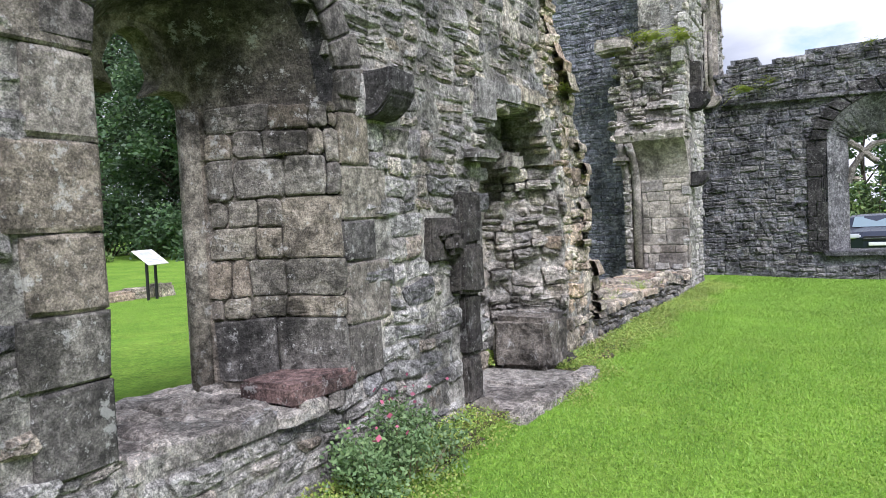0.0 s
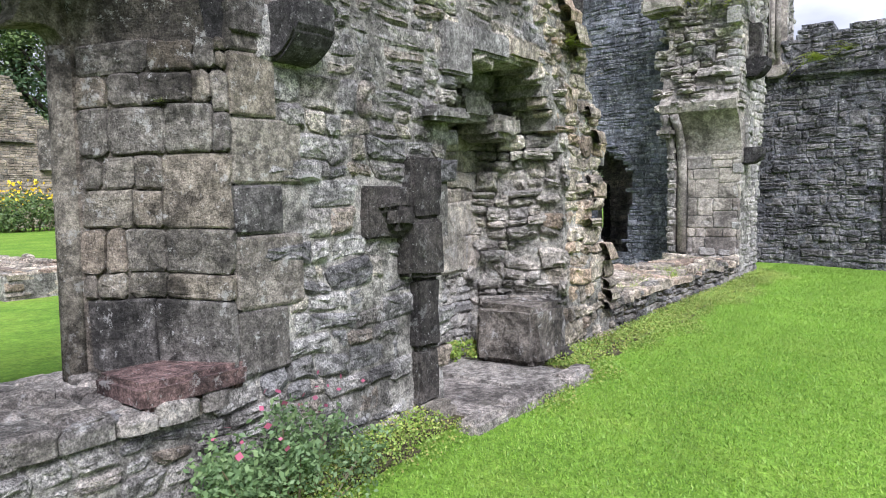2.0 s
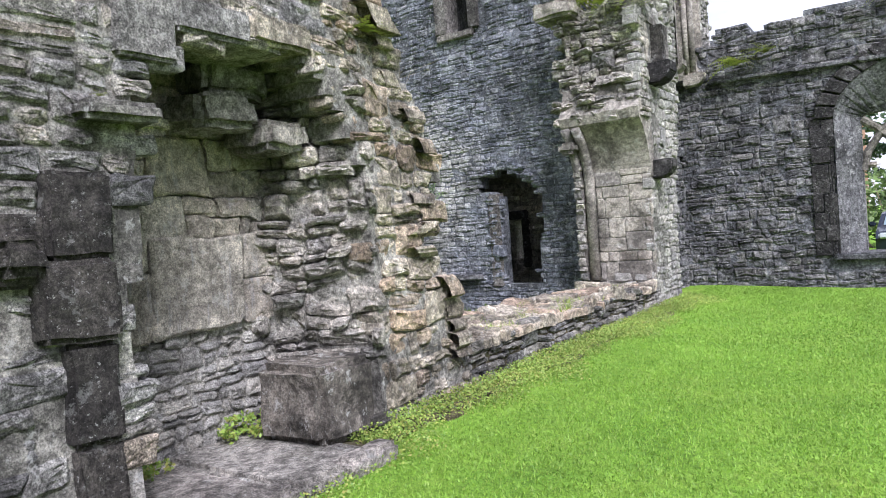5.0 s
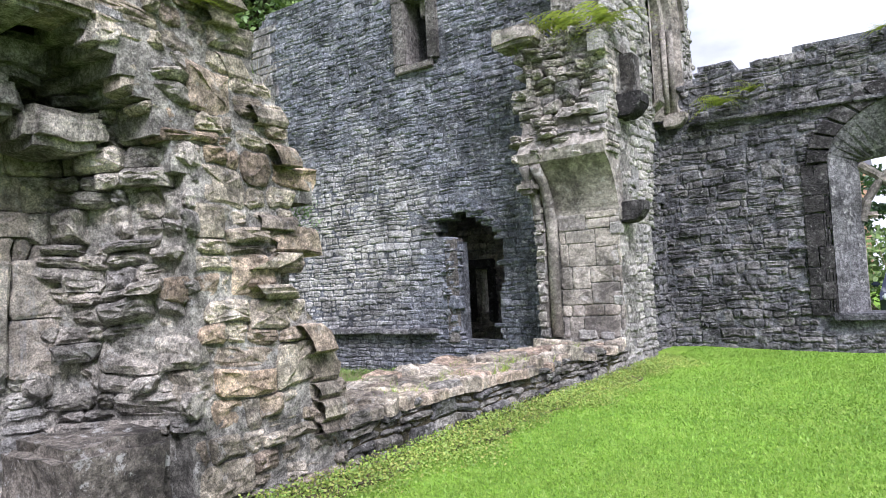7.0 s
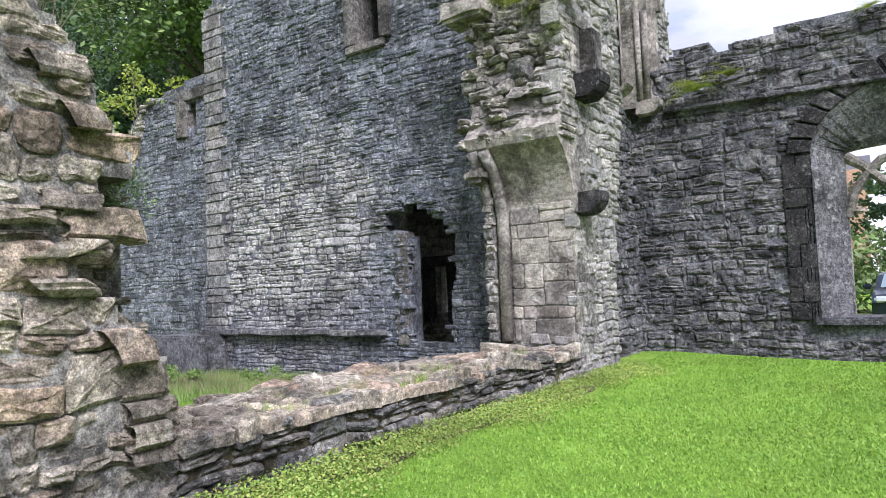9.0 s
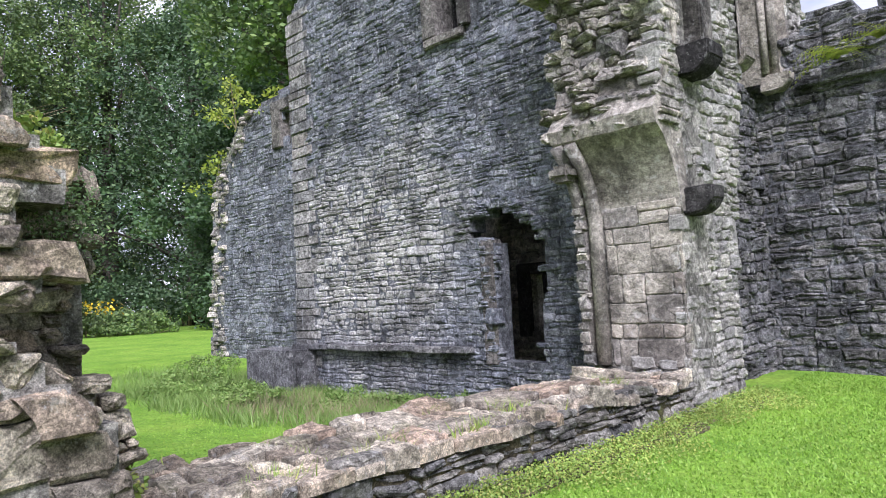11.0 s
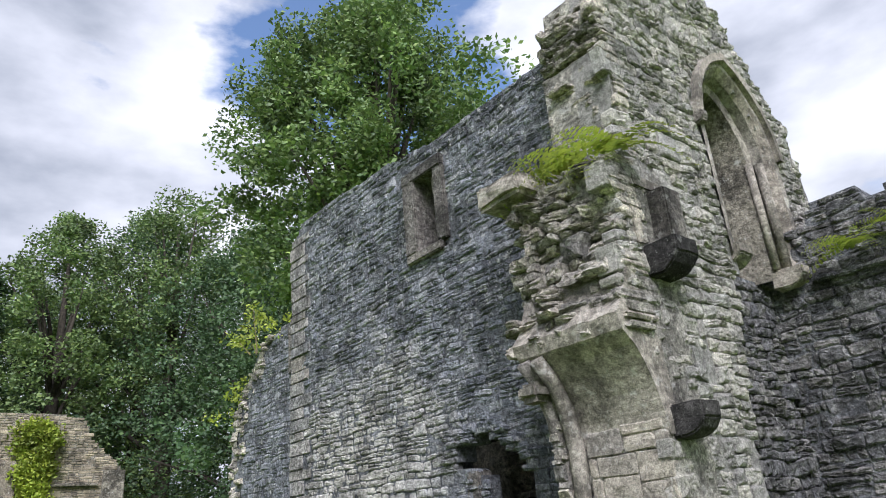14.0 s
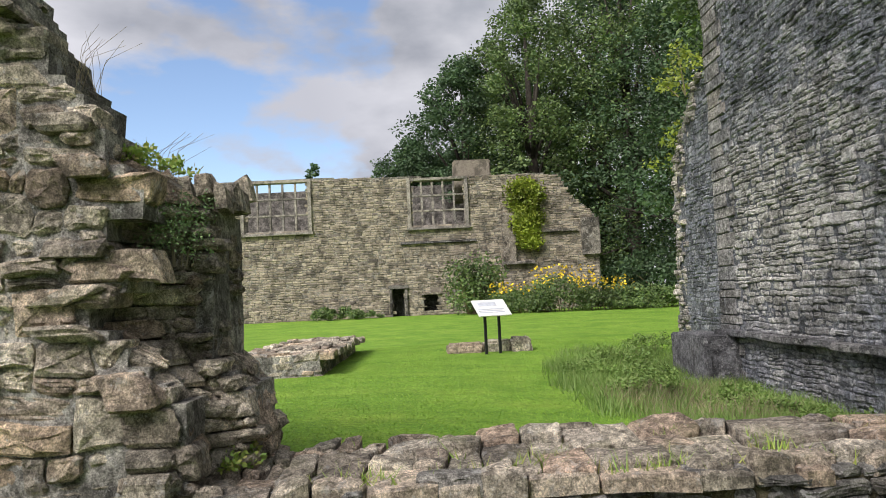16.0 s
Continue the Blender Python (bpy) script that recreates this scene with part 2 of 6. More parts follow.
M_RED = stone_mat("red_sandstone", [(0.20, 0.130, 0.118), (0.25, 0.168, 0.15)], lichen=0.4, stain=0.6)
M_DARK = stone_mat("slate_grey_stone", [(0.118, 0.126, 0.150), (0.205, 0.214, 0.242), (0.142, 0.150, 0.176), (0.270, 0.272, 0.290), (0.168, 0.175, 0.200)], lichen=0.48, stain=0.42, streak=0.85, con=0.8, wash=(-6.0, 2.3, 2.6, 2.3, (0.62, 0.58, 0.51)))
M_FAR = stone_mat("dark_wall_stone", [(0.100, 0.100, 0.108), (0.175, 0.170, 0.172), (0.120, 0.118, 0.124), (0.220, 0.208, 0.200), (0.150, 0.145, 0.146)], lichen=0.38, stain=0.5, moss=0.06, streak=0.25)
M_PALE = stone_mat("pale_rubble_stone", [(0.34, 0.33, 0.31), (0.53, 0.50, 0.45), (0.27, 0.26, 0.245), (0.48, 0.45, 0.395), (0.40, 0.385, 0.36)], lichen=0.2, stain=0.3, con=0.6)
M_PIER = stone_mat("pier_sandstone", [(0.27, 0.245, 0.21), (0.37, 0.33, 0.275), (0.225, 0.205, 0.185), (0.33, 0.285, 0.24)], lichen=0.3, stain=0.5, bump=0.35, con=0.7)
M_HOUSE = stone_mat("house_stone", [(0.23, 0.195, 0.155), (0.49, 0.415, 0.31), (0.33, 0.28, 0.215), (0.46, 0.39, 0.29), (0.19, 0.165, 0.138), (0.40, 0.335, 0.25)], lichen=0.0, stain=0.45, grain=0.2, con=0.25)
M_MORTAR = stone_mat("lime_mortar", [(0.33, 0.31, 0.275), (0.39, 0.365, 0.32)], lichen=0.5, stain=0.5)
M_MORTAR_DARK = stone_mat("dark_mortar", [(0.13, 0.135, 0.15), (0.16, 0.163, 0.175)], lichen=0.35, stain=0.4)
M_MORTAR_HOUSE = stone_mat("house_mortar", [(0.21, 0.195, 0.16), (0.25, 0.23, 0.19)], lichen=0.2, stain=0.5)
M_BARK = plain_mat("bark", (0.055, 0.045, 0.036), 0.95, var=0.5, scale=6, bump=0.8)
M_BLACK = plain_mat("black_painted_steel", (0.012, 0.012, 0.013), 0.5)
M_BOARD = plain_mat("printed_panel", (0.72, 0.71, 0.69), 0.4, var=0.05, bump=0)
M_PRINT = plain_mat("panel_print", (0.48, 0.50, 0.54), 0.5, bump=0)
M_LEAF = leaf_mat("tree_leaf", [(0.092, 0.152, 0.05), (0.150, 0.215, 0.062), (0.075, 0.13, 0.05), (0.20, 0.262, 0.075)])
M_LEAF2 = leaf_mat("dark_tree_leaf", [(0.050, 0.100, 0.045), (0.088, 0.150, 0.060), (0.044, 0.086, 0.042), (0.115, 0.180, 0.066)], patch=(0.38, 1.5))
M_IVY = leaf_mat("ivy_leaf", [(0.20, 0.27, 0.03), (0.30, 0.34, 0.04), (0.15, 0.22, 0.03)])
M_FERN = leaf_mat("fern_leaf", [(0.22, 0.29, 0.045), (0.34, 0.38, 0.06), (0.17, 0.23, 0.04)])
M_WEED = leaf_mat("weed_leaf", [(0.20, 0.31, 0.05), (0.27, 0.38, 0.07), (0.14, 0.24, 0.045), (0.34, 0.42, 0.08), (0.36, 0.33, 0.10)], patch=(0.7, 1.3))
M_BLADE = leaf_mat("grass_blade", [(0.19, 0.34, 0.036), (0.235, 0.40, 0.04), (0.145, 0.28, 0.03), (0.31, 0.43, 0.075)], patch=(0.82, 1.16))
M_VALERIAN = leaf_mat("valerian_leaf", [(0.13, 0.22, 0.085), (0.20, 0.30, 0.12), (0.10, 0.18, 0.07), (0.25, 0.35, 0.14)], patch=(0.7, 1.3))
M_RANK = leaf_mat("rank_grass", [(0.11, 0.20, 0.04), (0.17, 0.27, 0.055), (0.21, 0.28, 0.08), (0.13, 0.22, 0.045)], patch=(0.7, 1.3))
M_DRY = leaf_mat("dry_stem", [(0.26, 0.21, 0.12), (0.20, 0.17, 0.10)])
M_YELLOW = leaf_mat("yellow_petal", [(0.75, 0.50, 0.02), (0.80, 0.60, 0.04)])
M_PINK = leaf_mat("pink_petal", [(0.60, 0.16, 0.25), (0.5, 0.12, 0.2)])
M_PAINT = plain_mat("dark_blue_car_paint", (0.02, 0.026, 0.045), 0.25, 0.2, var=0.05, bump=0)
M_CHROME = plain_mat("chrome", (0.6, 0.6, 0.6), 0.15, 1.0, var=0.05, bump=0)
M_TYRE = plain_mat("tyre_rubber", (0.02, 0.02, 0.02), 0.9)
M_GLASS = plain_mat("windscreen", (0.16, 0.22, 0.25), 0.05, 0.0, var=0.02, bump=0)
M_LAMP = plain_mat("headlight_lens", (0.55, 0.57, 0.6), 0.1, var=0.05, bump=0)
M_PLATE = plain_mat("white_plate", (0.75, 0.75, 0.75), 0.5, var=0.03, bump=0)
M_RENDER = plain_mat("grey_render", (0.42, 0.40, 0.37), 0.9)
M_ORANGE = plain_mat("orange_render", (0.50, 0.30, 0.20), 0.9)
M_SLATE = plain_mat("roof_slate", (0.10, 0.10, 0.11), 0.8)


def ground_mat():
    m, n, l, b = nodes_of("mown_lawn")
    geo = n.new("ShaderNodeNewGeometry")
    pos = geo.outputs["Position"]
    a = noise_tex(n, l, pos, 0.9, 8, 0.7)
    r = ramp(n, [(0.34, (0.115, 0.225, 0.026)), (0.5, (0.155, 0.275, 0.034)), (0.66, (0.21, 0.32, 0.046))])
    l.new(a, r.inputs["Fac"])
    tuft = noise_tex(n, l, pos, 14, 6, 0.7)
    rt = ramp(n, [(0.34, g3(0.72)), (0.66, g3(1.3))])
    l.new(tuft, rt.inputs["Fac"])
    base = mixc(n, l, 1.0, r.outputs["Color"], rt.outputs["Color"], "MULTIPLY")
    f = noise_tex(n, l, pos, 60, 4, 0.75)
    rf = ramp(n, [(0.3, g3(0.55)), (0.7, g3(1.4))])
    l.new(f, rf.inputs["Fac"])
    col = mixc(n, l, 1.0, base, rf.outputs["Color"], "MULTIPLY")
    mp = n.new("ShaderNodeMapping")
    mp.inputs["Scale"].default_value = (2.2, 0.3, 1)
    l.new(pos, mp.inputs["Vector"])
    mow = noise_tex(n, l, mp.outputs["Vector"], 1.2, 5, 0.6)
    rm = ramp(n, [(0.40, g3(0.97)), (0.60, g3(1.12))])
    l.new(mow, rm.inputs["Fac"])
    col = mixc(n, l, 1.0, col, rm.outputs["Color"], "MULTIPLY")
    l.new(col, b.inputs["Base Color"])
    b.inputs["Roughness"].default_value = 0.9
    b.inputs["Specular IOR Level"].default_value = 0.15
    bn = n.new("ShaderNodeBump")
    bn.inputs["Strength"].default_value, bn.inputs["Distance"].default_value = 0.8, 0.03
    l.new(f, bn.inputs["Height"])
    l.new(bn.outputs["Normal"], b.inputs["Normal"])
    return m


M_LAWN = ground_mat()
M_SOIL = stone_mat("mossy_soil", [(0.10, 0.085, 0.05), (0.13, 0.11, 0.06)], lichen=0.0, stain=0.3, moss=0.6)

# ---- mesh helpers ----
rng = random.Random(11)
nrng = np.random.default_rng(5)


def mesh_of(name, verts, faces, mat, smooth=False):
    me = bpy.data.meshes.new(name)
    me.from_pydata([tuple(v) for v in verts], [], faces)
    me.materials.append(mat)
    if smooth:
        me.polygons.foreach_set("use_smooth", [True] * len(me.polygons))
    me.update()
    return me


def solid(name, verts, faces, mat, parent=None, label="", smooth=False):
    ob = new(name, mesh_of(name, verts, faces, mat, smooth))
    ob.parent = parent
    if label:
        ob["label"] = label
    return ob


def part(name, bm, mat, parent, label="", smooth=False):
    me = bpy.data.meshes.new(name)
    bm.to_mesh(me)
    bm.free()
    me.materials.append(mat)
    if smooth:
        me.polygons.foreach_set("use_smooth", [True] * len(me.polygons))
    ob = new(name, me)
    ob.parent = parent
    if label:
        ob["label"] = label
    return ob


def box_bm(lo, hi, bevel=0.01, rough=0.0, cuts=0, seed=0, segs=2):
    bm = bmesh.new()
    bmesh.ops.create_cube(bm, size=1)
    lo, hi = Vector(lo), Vector(hi)
    for v in bm.verts:
        v.co = Vector((lo[i] + (v.co[i] + 0.5) * (hi[i] - lo[i]) for i in range(3)))
    if bevel:
        bmesh.ops.bevel(bm, geom=bm.edges[:], offset=bevel, segments=segs, affect="EDGES", clamp_overlap=True)
    if cuts:
        bmesh.ops.subdivide_edges(bm, edges=[e for e in bm.edges if e.calc_length() > 0.12], cuts=cuts, use_grid_fill=True)
    if rough:
        for v in bm.verts:
            v.co += noise.noise_vector(v.co * 5 + Vector((seed, 0, 0))) * rough + noise.noise_vector(v.co * 15 + Vector((0, seed, 0))) * rough * 0.4
    return bm


def poly_in(poly):
    def test(u, v):
        inside = False
        j = len(poly) - 1
        for i in range(len(poly)):
            (ui, vi), (uj, vj) = poly[i], poly[j]
            if (vi > v) != (vj > v) and u < (uj - ui) * (v - vi) / (vj - vi) + ui:
                inside = not inside
            j = i
        return inside
    return test


# planes: (u, v, d) to the world, and the axes U, V, N
def plane_x(x):
    return (lambda u, v, d: (x + d, u, v)), (Vector((0, 1, 0)), Vector((0, 0, 1)), Vector((1, 0, 0)))


def plane_south(y):
    return (lambda u, v, d: (u, y - d, v)), (Vector((1, 0, 0)), Vector((0, 0, 1)), Vector((0, -1, 0)))


def plane_top(z):
    return (lambda u, v, d: (u, v, z + d)), (Vector((1, 0, 0)), Vector((0, 1, 0)), Vector((0, 0, 1)))


def strip(p0, p1, z_lean=0.0):
    """An upright face from p0 to p1 on the ground, u from 0 to its length; its normal lies to the right of the way from p0 to p1."""
    a, b = Vector((*p0, 0)), Vector((*p1, 0))
    U = (b - a).normalized()
    V = Vector((0, 0, 1))
    N = U.cross(V)
    return (lambda u, v, d: tuple(a + U * u + V * v + N * (d + z_lean * v))), (U, V, N)


def core(name, region, u0, u1, v0, v1, step, plane, d0, d1, mat, parent=None, jitter=0.012):
    """A solid body of small cells from depth d0 (front) to d1 (back) wherever region holds."""
    at = plane[0]
    nu, nv = max(1, round((u1 - u0) / step)), max(1, round((v1 - v0) / step))
    du, dv = (u1 - u0) / nu, (v1 - v0) / nv
    cell = {(i, j) for i in range(nu) for j in range(nv) if region(u0 + (i + 0.5) * du, v0 + (j + 0.5) * dv)}
    verts, index, faces = [], {}, []

    def vert(i, j, k):
        key = (i, j, k)
        if key not in index:
            p = Vector(at(u0 + i * du, v0 + j * dv, d0 if k == 0 else d1))
            p += noise.noise_vector(p * 3.1) * jitter + noise.noise_vector(p * 11.3) * jitter * 0.6
            index[key] = len(verts)
            verts.append(p)
        return index[key]
    for i, j in cell:
        faces.append((vert(i, j, 0), vert(i + 1, j, 0), vert(i + 1, j + 1, 0), vert(i, j + 1, 0)))
        faces.append((vert(i, j, 1), vert(i, j + 1, 1), vert(i + 1, j + 1, 1), vert(i + 1, j, 1)))
        for (a, b), (p, q) in (((i - 1, j), ((i, j), (i, j + 1))), ((i + 1, j), ((i + 1, j + 1), (i + 1, j))),
                               ((i, j - 1), ((i + 1, j), (i, j))), ((i, j + 1), ((i, j + 1), (i + 1, j + 1)))):
            if (a, b) not in cell:
                faces.append((vert(*p, 0), vert(*q, 0), vert(*q, 1), vert(*p, 1)))
    return solid(name, verts, faces, mat, parent)


def stone_shape(seed, us, vs, drop, rough, pull):
    r = random.Random(seed)
    nu, nv = len(us), len(vs)
    cor = {c: r.uniform(0.15, 1.0) * pull for c in ((0, 0), (1, 0), (0, 1), (1, 1))}
    tilt_u, tilt_v, skew = r.uniform(-rough, rough), r.uniform(-rough, rough), r.uniform(-1, 1) * pull * 0.25
    verts, faces = [], []
    for j in range(nv):
        for i in range(nu):
            u, v = us[i], vs[j]
            edge = i in (0, nu - 1) or j in (0, nv - 1)
            k = (abs(u) * abs(v) * 4) ** 1.5 * cor[(1 if u > 0 else 0, 1 if v > 0 else 0)]
            z = (-drop * r.uniform(0.5, 1.5) if edge else r.uniform(0, rough)) + r.uniform(-rough, rough) + tilt_u * u + tilt_v * v
            verts.append((u * (1 - k * 0.55) + skew * v + r.uniform(-0.16, 0.10) * pull * (1 if u > 0 else -1), v * (1 - k * 0.75) + r.uniform(-0.24, 0.20) * pull * (1 if v > 0 else -1), z))
    ring = [(i, 0) for i in range(nu)] + [(nu - 1, j) for j in range(1, nv)] + [(i, nv - 1) for i in range(nu - 2, -1, -1)] + [(0, j) for j in range(nv - 2, 0, -1)]
    for j in range(nv - 1):
        for i in range(nu - 1):
            a = j * nu + i
            faces.append((a, a + 1, a + nu + 1, a + nu))
    base = len(verts)
    for i, j in ring:
        x, y, _ = verts[j * nu + i]
        verts.append((x, y, -1.0))
    k = len(ring)
    for q in range(k):
        a, b = ring[q][1] * nu + ring[q][0], ring[(q + 1) % k][1] * nu + ring[(q + 1) % k][0]
        faces.append((b, a, base + q, base + (q + 1) % k))
    faces.append(tuple(base + q for q in range(k))[::-1])
    return np.array(verts), faces


ROUGH = [stone_shape(s, (-0.5, -0.43, 0.05, 0.42, 0.5), (-0.5, -0.36, 0.34, 0.5), 0.16, 0.10, 0.38) for s in range(48)]
DRESSED = [stone_shape(100 + s, (-0.5, -0.46, 0.0, 0.46, 0.5), (-0.5, -0.45, 0.45, 0.5), 0.07, 0.03, 0.06) for s in range(12)]
SLAB = [stone_shape(200 + s, (-0.5, -0.43, 0.0, 0.43, 0.5), (-0.5, -0.41, 0.41, 0.5), 0.13, 0.12, 0.32) for s in range(16)]


def lay(region, u0, u1, v0, v1, plane, course=(0.08, 0.17), length=(0.14, 0.45), depth=0.14, proud=0.025, joint=0.012, tilt=2.5, wave=0.03, seed=1, twin=0.2, lift=0.0, spin=0.0, vary=0.30, skip=0.0):
    """Courses of stones over a face: a list of 4 x 4 matrices."""
    r = random.Random(seed)
    at, (U, V, N) = plane
    out = []
    v = v0
    while v < v1:
        h = r.uniform(*course)
        u = u0
        while u < u1 - 0.04:
            w = r.uniform(*length) * (0.7 + 0.6 * r.random()) * (r.uniform(0.4, 1) if u == u0 else 1)
            if u + w > u1 - 0.07:
                w = u1 - u
            rows = [(v, h)]
            if r.random() < twin and h > 0.09:
                k = r.uniform(0.38, 0.62)
                rows = [(v, h * k), (v + h * k, h * (1 - k))]
            for vv, hh in rows:
                vc = vv + hh / 2 + wave * noise.noise(Vector((u * 1.1, v * 1.3, seed))) + r.uniform(-0.12, 0.12) * hh
                bits = [(u, w)]
                if not (region(u + 0.1 * w, vc) and region(u + 0.5 * w, vc) and region(u + 0.9 * w, vc)):
                    bits = [(u + w * q / 3, w / 3) for q in range(3)]
                for ub, wb in bits:
                    uc = ub + wb / 2
                    if not region(uc, vc) or not region(uc, vc + hh * 0.25) or r.random() < skip:
                        continue
                    p = Vector(at(uc, vc, lift + r.uniform(-proud, proud) + (r.random() < 0.07) * proud * 1.5))
                    hs = hh * r.uniform(1 - vary * 0.6, 1 + vary)
                    rot = Matrix.Rotation(radians(r.gauss(0, tilt) + r.uniform(-spin, spin)), 4, N) @ Matrix.Rotation(radians(r.gauss(0, tilt * 1.4)), 4, U) @ Matrix.Rotation(radians(r.gauss(0, tilt)), 4, V)
                    ea, eb, ec = (rot @ U) * max(0.03, wb - joint), (rot @ V) * max(0.025, hs - joint), (rot @ N) * depth
                    out.append(Matrix(((ea.x, eb.x, ec.x, p.x), (ea.y, eb.y, ec.y, p.y), (ea.z, eb.z, ec.z, p.z), (0, 0, 0, 1))))
            u += w
        v += h
    return out


STONE_MESHES = {}


def set_stones(owner, stones, shapes, mat, near=None, cap=300, name="stone", smooth=False):
    """Stones near the walked line become parts of their wall, the rest one joined part."""
    rest = []
    count = 0
    for k, m in enumerate(stones):
        s = (k * 7 + 3) % len(shapes)
        if near and count < cap and near(m.translation):
            key = (id(shapes), s, mat.name)
            if key not in STONE_MESHES:
                STONE_MESHES[key] = mesh_of(name, shapes[s][0], shapes[s][1], mat, smooth)
            ob = new(name, STONE_MESHES[key])
            ob.parent = owner
            ob.matrix_basis = m
            count += 1
        else:
            rest.append((m, s))
    if rest:
        vs, fs, n = [], [], 0
        for m, s in rest:
            sv, sf = shapes[s]
            mm = np.array(m)
            vs.append(sv @ mm[:3, :3].T + mm[:3, 3])
            fs.extend(tuple(i + n for i in f) for f in sf)
            n += len(sv)
        ob = solid(name + "work", np.concatenate(vs).tolist(), fs, mat, owner, smooth=smooth)
        ob["kind"] = "stuff"


def blocks(r, u0, u1, v0, v1, course, length, merge, split):
    """A wall face parted into unequal blocks, brought to level every second course: (u, v, width, height)."""
    lm = sum(length) / 2
    out = []
    v = v0
    while v < v1:
        H = r.uniform(*course) + r.uniform(*course)
        u = u0 - r.uniform(0, lm)
        while u < u1:
            W = lm * r.uniform(1.1, 2.3)
            q = r.random()
            if q < merge:
                W = max(H * 1.1, lm * r.uniform(0.9, 1.5))
                out.append((u, v, W, H))
            else:
                cuts = [0.0, r.uniform(0.34, 0.66), 1.0]
                if q < merge + split:
                    a = r.uniform(0.24, 0.40)
                    cuts = [0.0, a, a + r.uniform(0.24, 0.36), 1.0]
                for c0, c1 in zip(cuts, cuts[1:]):
                    h = H * (c1 - c0)
                    x = 0.0
                    while x < W - 1e-6:
                        w = min(r.uniform(*length) * (0.6 + 0.4 * h / (H / 2)), W - x)
                        if W - x - w < length[0] * 0.5:
                            w = W - x
                        out.append((u + x, v + H * c0, w, h))
                        x += w
            u += W
        v += H
    return out


def rubble(region, u0, u1, v0, v1, plane, course=(0.08, 0.20), length=(0.14, 0.45), depth=0.12, proud=0.015, joint=0.010, rough=0.010, seed=1, merge=0.10, split=0.15, fine=True, lift=0.0, lean=0.05, soft=0.02, warp=0.035, ragged=0.0):
    """Random rubble: uneven blocks, each fitted to its neighbours by one shared warp of the joints; a list of (centre, vertices, faces)."""
    r = random.Random(seed)
    at = plane[0]

    def bent(u, v):
        p, q = Vector((u * 2.0, v * 2.6, seed * 3.7)), Vector((u * 7.0, v * 8.0, seed * 1.3))
        a, b = noise.noise_vector(p), noise.noise_vector(q)
        return u + warp * (a.x * 1.4 + b.x * 0.9), v + warp * (a.y * 1.3 + b.y * 0.42)
    out = []
    for bu, bv, bw, bh in blocks(r, u0, u1, v0, v1, course, length, merge, split):
        if not region(*bent(bu + bw / 2, bv + bh / 2)):
            continue
        g = joint * r.uniform(0.4, 1.1)
        x0, x1, y0, y1 = max(u0 + r.uniform(-ragged, ragged), bu + g / 2), min(u1 + r.uniform(-ragged, ragged), bu + bw - g / 2), bv + g / 2, min(v1, bv + bh - g / 2)
        if x1 - x0 < 0.03 or y1 - y0 < 0.02:
            continue
        c = [min(0.45 * min(x1 - x0, y1 - y0), r.uniform(0.006, 0.034)) for _ in range(4)]
        tx = (0.5,) if x1 - x0 < 0.3 or not fine else (0.33, 0.67)
        bow = [r.uniform(-0.006, 0.004) for _ in range(8)]
        ring = [(x0 + c[0], y0)] + [(x0 + (x1 - x0) * t, y0 - bow[i]) for i, t in enumerate(tx)] + [(x1 - c[1], y0), (x1, y0 + c[1])]
        ring += ([(x1 + bow[2], (y0 + y1) / 2)] if fine else []) + [(x1, y1 - c[2]), (x1 - c[2], y1)]
        ring += [(x0 + (x1 - x0) * t, y1 + bow[3 + i]) for i, t in enumerate(tx[::-1])] + [(x0 + c[3], y1), (x0, y1 - c[3])]
        ring += ([(x0 - bow[6], (y0 + y1) / 2)] if fine else []) + [(x0, y0 + c[0])]
        cu, cv = (x0 + x1) / 2, (y0 + y1) / 2
        face = lift + r.uniform(-proud, proud) + (r.random() < 0.08) * proud
        tu, tv = r.gauss(0, lean), r.gauss(0, lean)
        m = len(ring)
        ins = min(soft, 0.3 * (y1 - y0), 0.3 * (x1 - x0))
        sx, sy = 1 - 2 * ins / (x1 - x0), 1 - 2 * ins / (y1 - y0)
        rings = ((1, 1, -depth, 0), (1, 1, -soft * r.uniform(0.5, 1.2), 0.5), (sx, sy, 0.0, 1.0)) + (((0.55, 0.5, 0.003, 1.4),) if fine else ())
        verts = []
        for fx, fy, d, rg in rings:
            for x, y in ring:
                du, dv = (x - cu) * fx, (y - cv) * fy
                if rg:
                    du, dv = du + r.uniform(-0.004, 0.004), dv + r.uniform(-0.004, 0.004)
                x2, y2 = bent(cu + du, cv + dv)
                dd = d + (face + tu * du + tv * dv + rg * rough * (1.5 * noise.noise(Vector((x2 * 9, y2 * 9, seed))) + r.uniform(-0.5, 0.5)) if rg else 0)
                verts.append(at(x2, y2, dd))
        xc, yc = bent(cu, cv)
        verts.append(at(xc, yc, face + rough * r.uniform(-0.3, 0.8)))
        faces = []
        nr = len(rings)
        for q in range(nr - 1):
            for k in range(m):
                k2 = (k + 1) % m
                faces.append((q * m + k, q * m + k2, (q + 1) * m + k2, (q + 1) * m + k))
        for k in range(m):
            faces.append(((nr - 1) * m + k, (nr - 1) * m + (k + 1) % m, nr * m))
        out.append((Vector(at(xc, yc, face)), verts, faces))
    return out


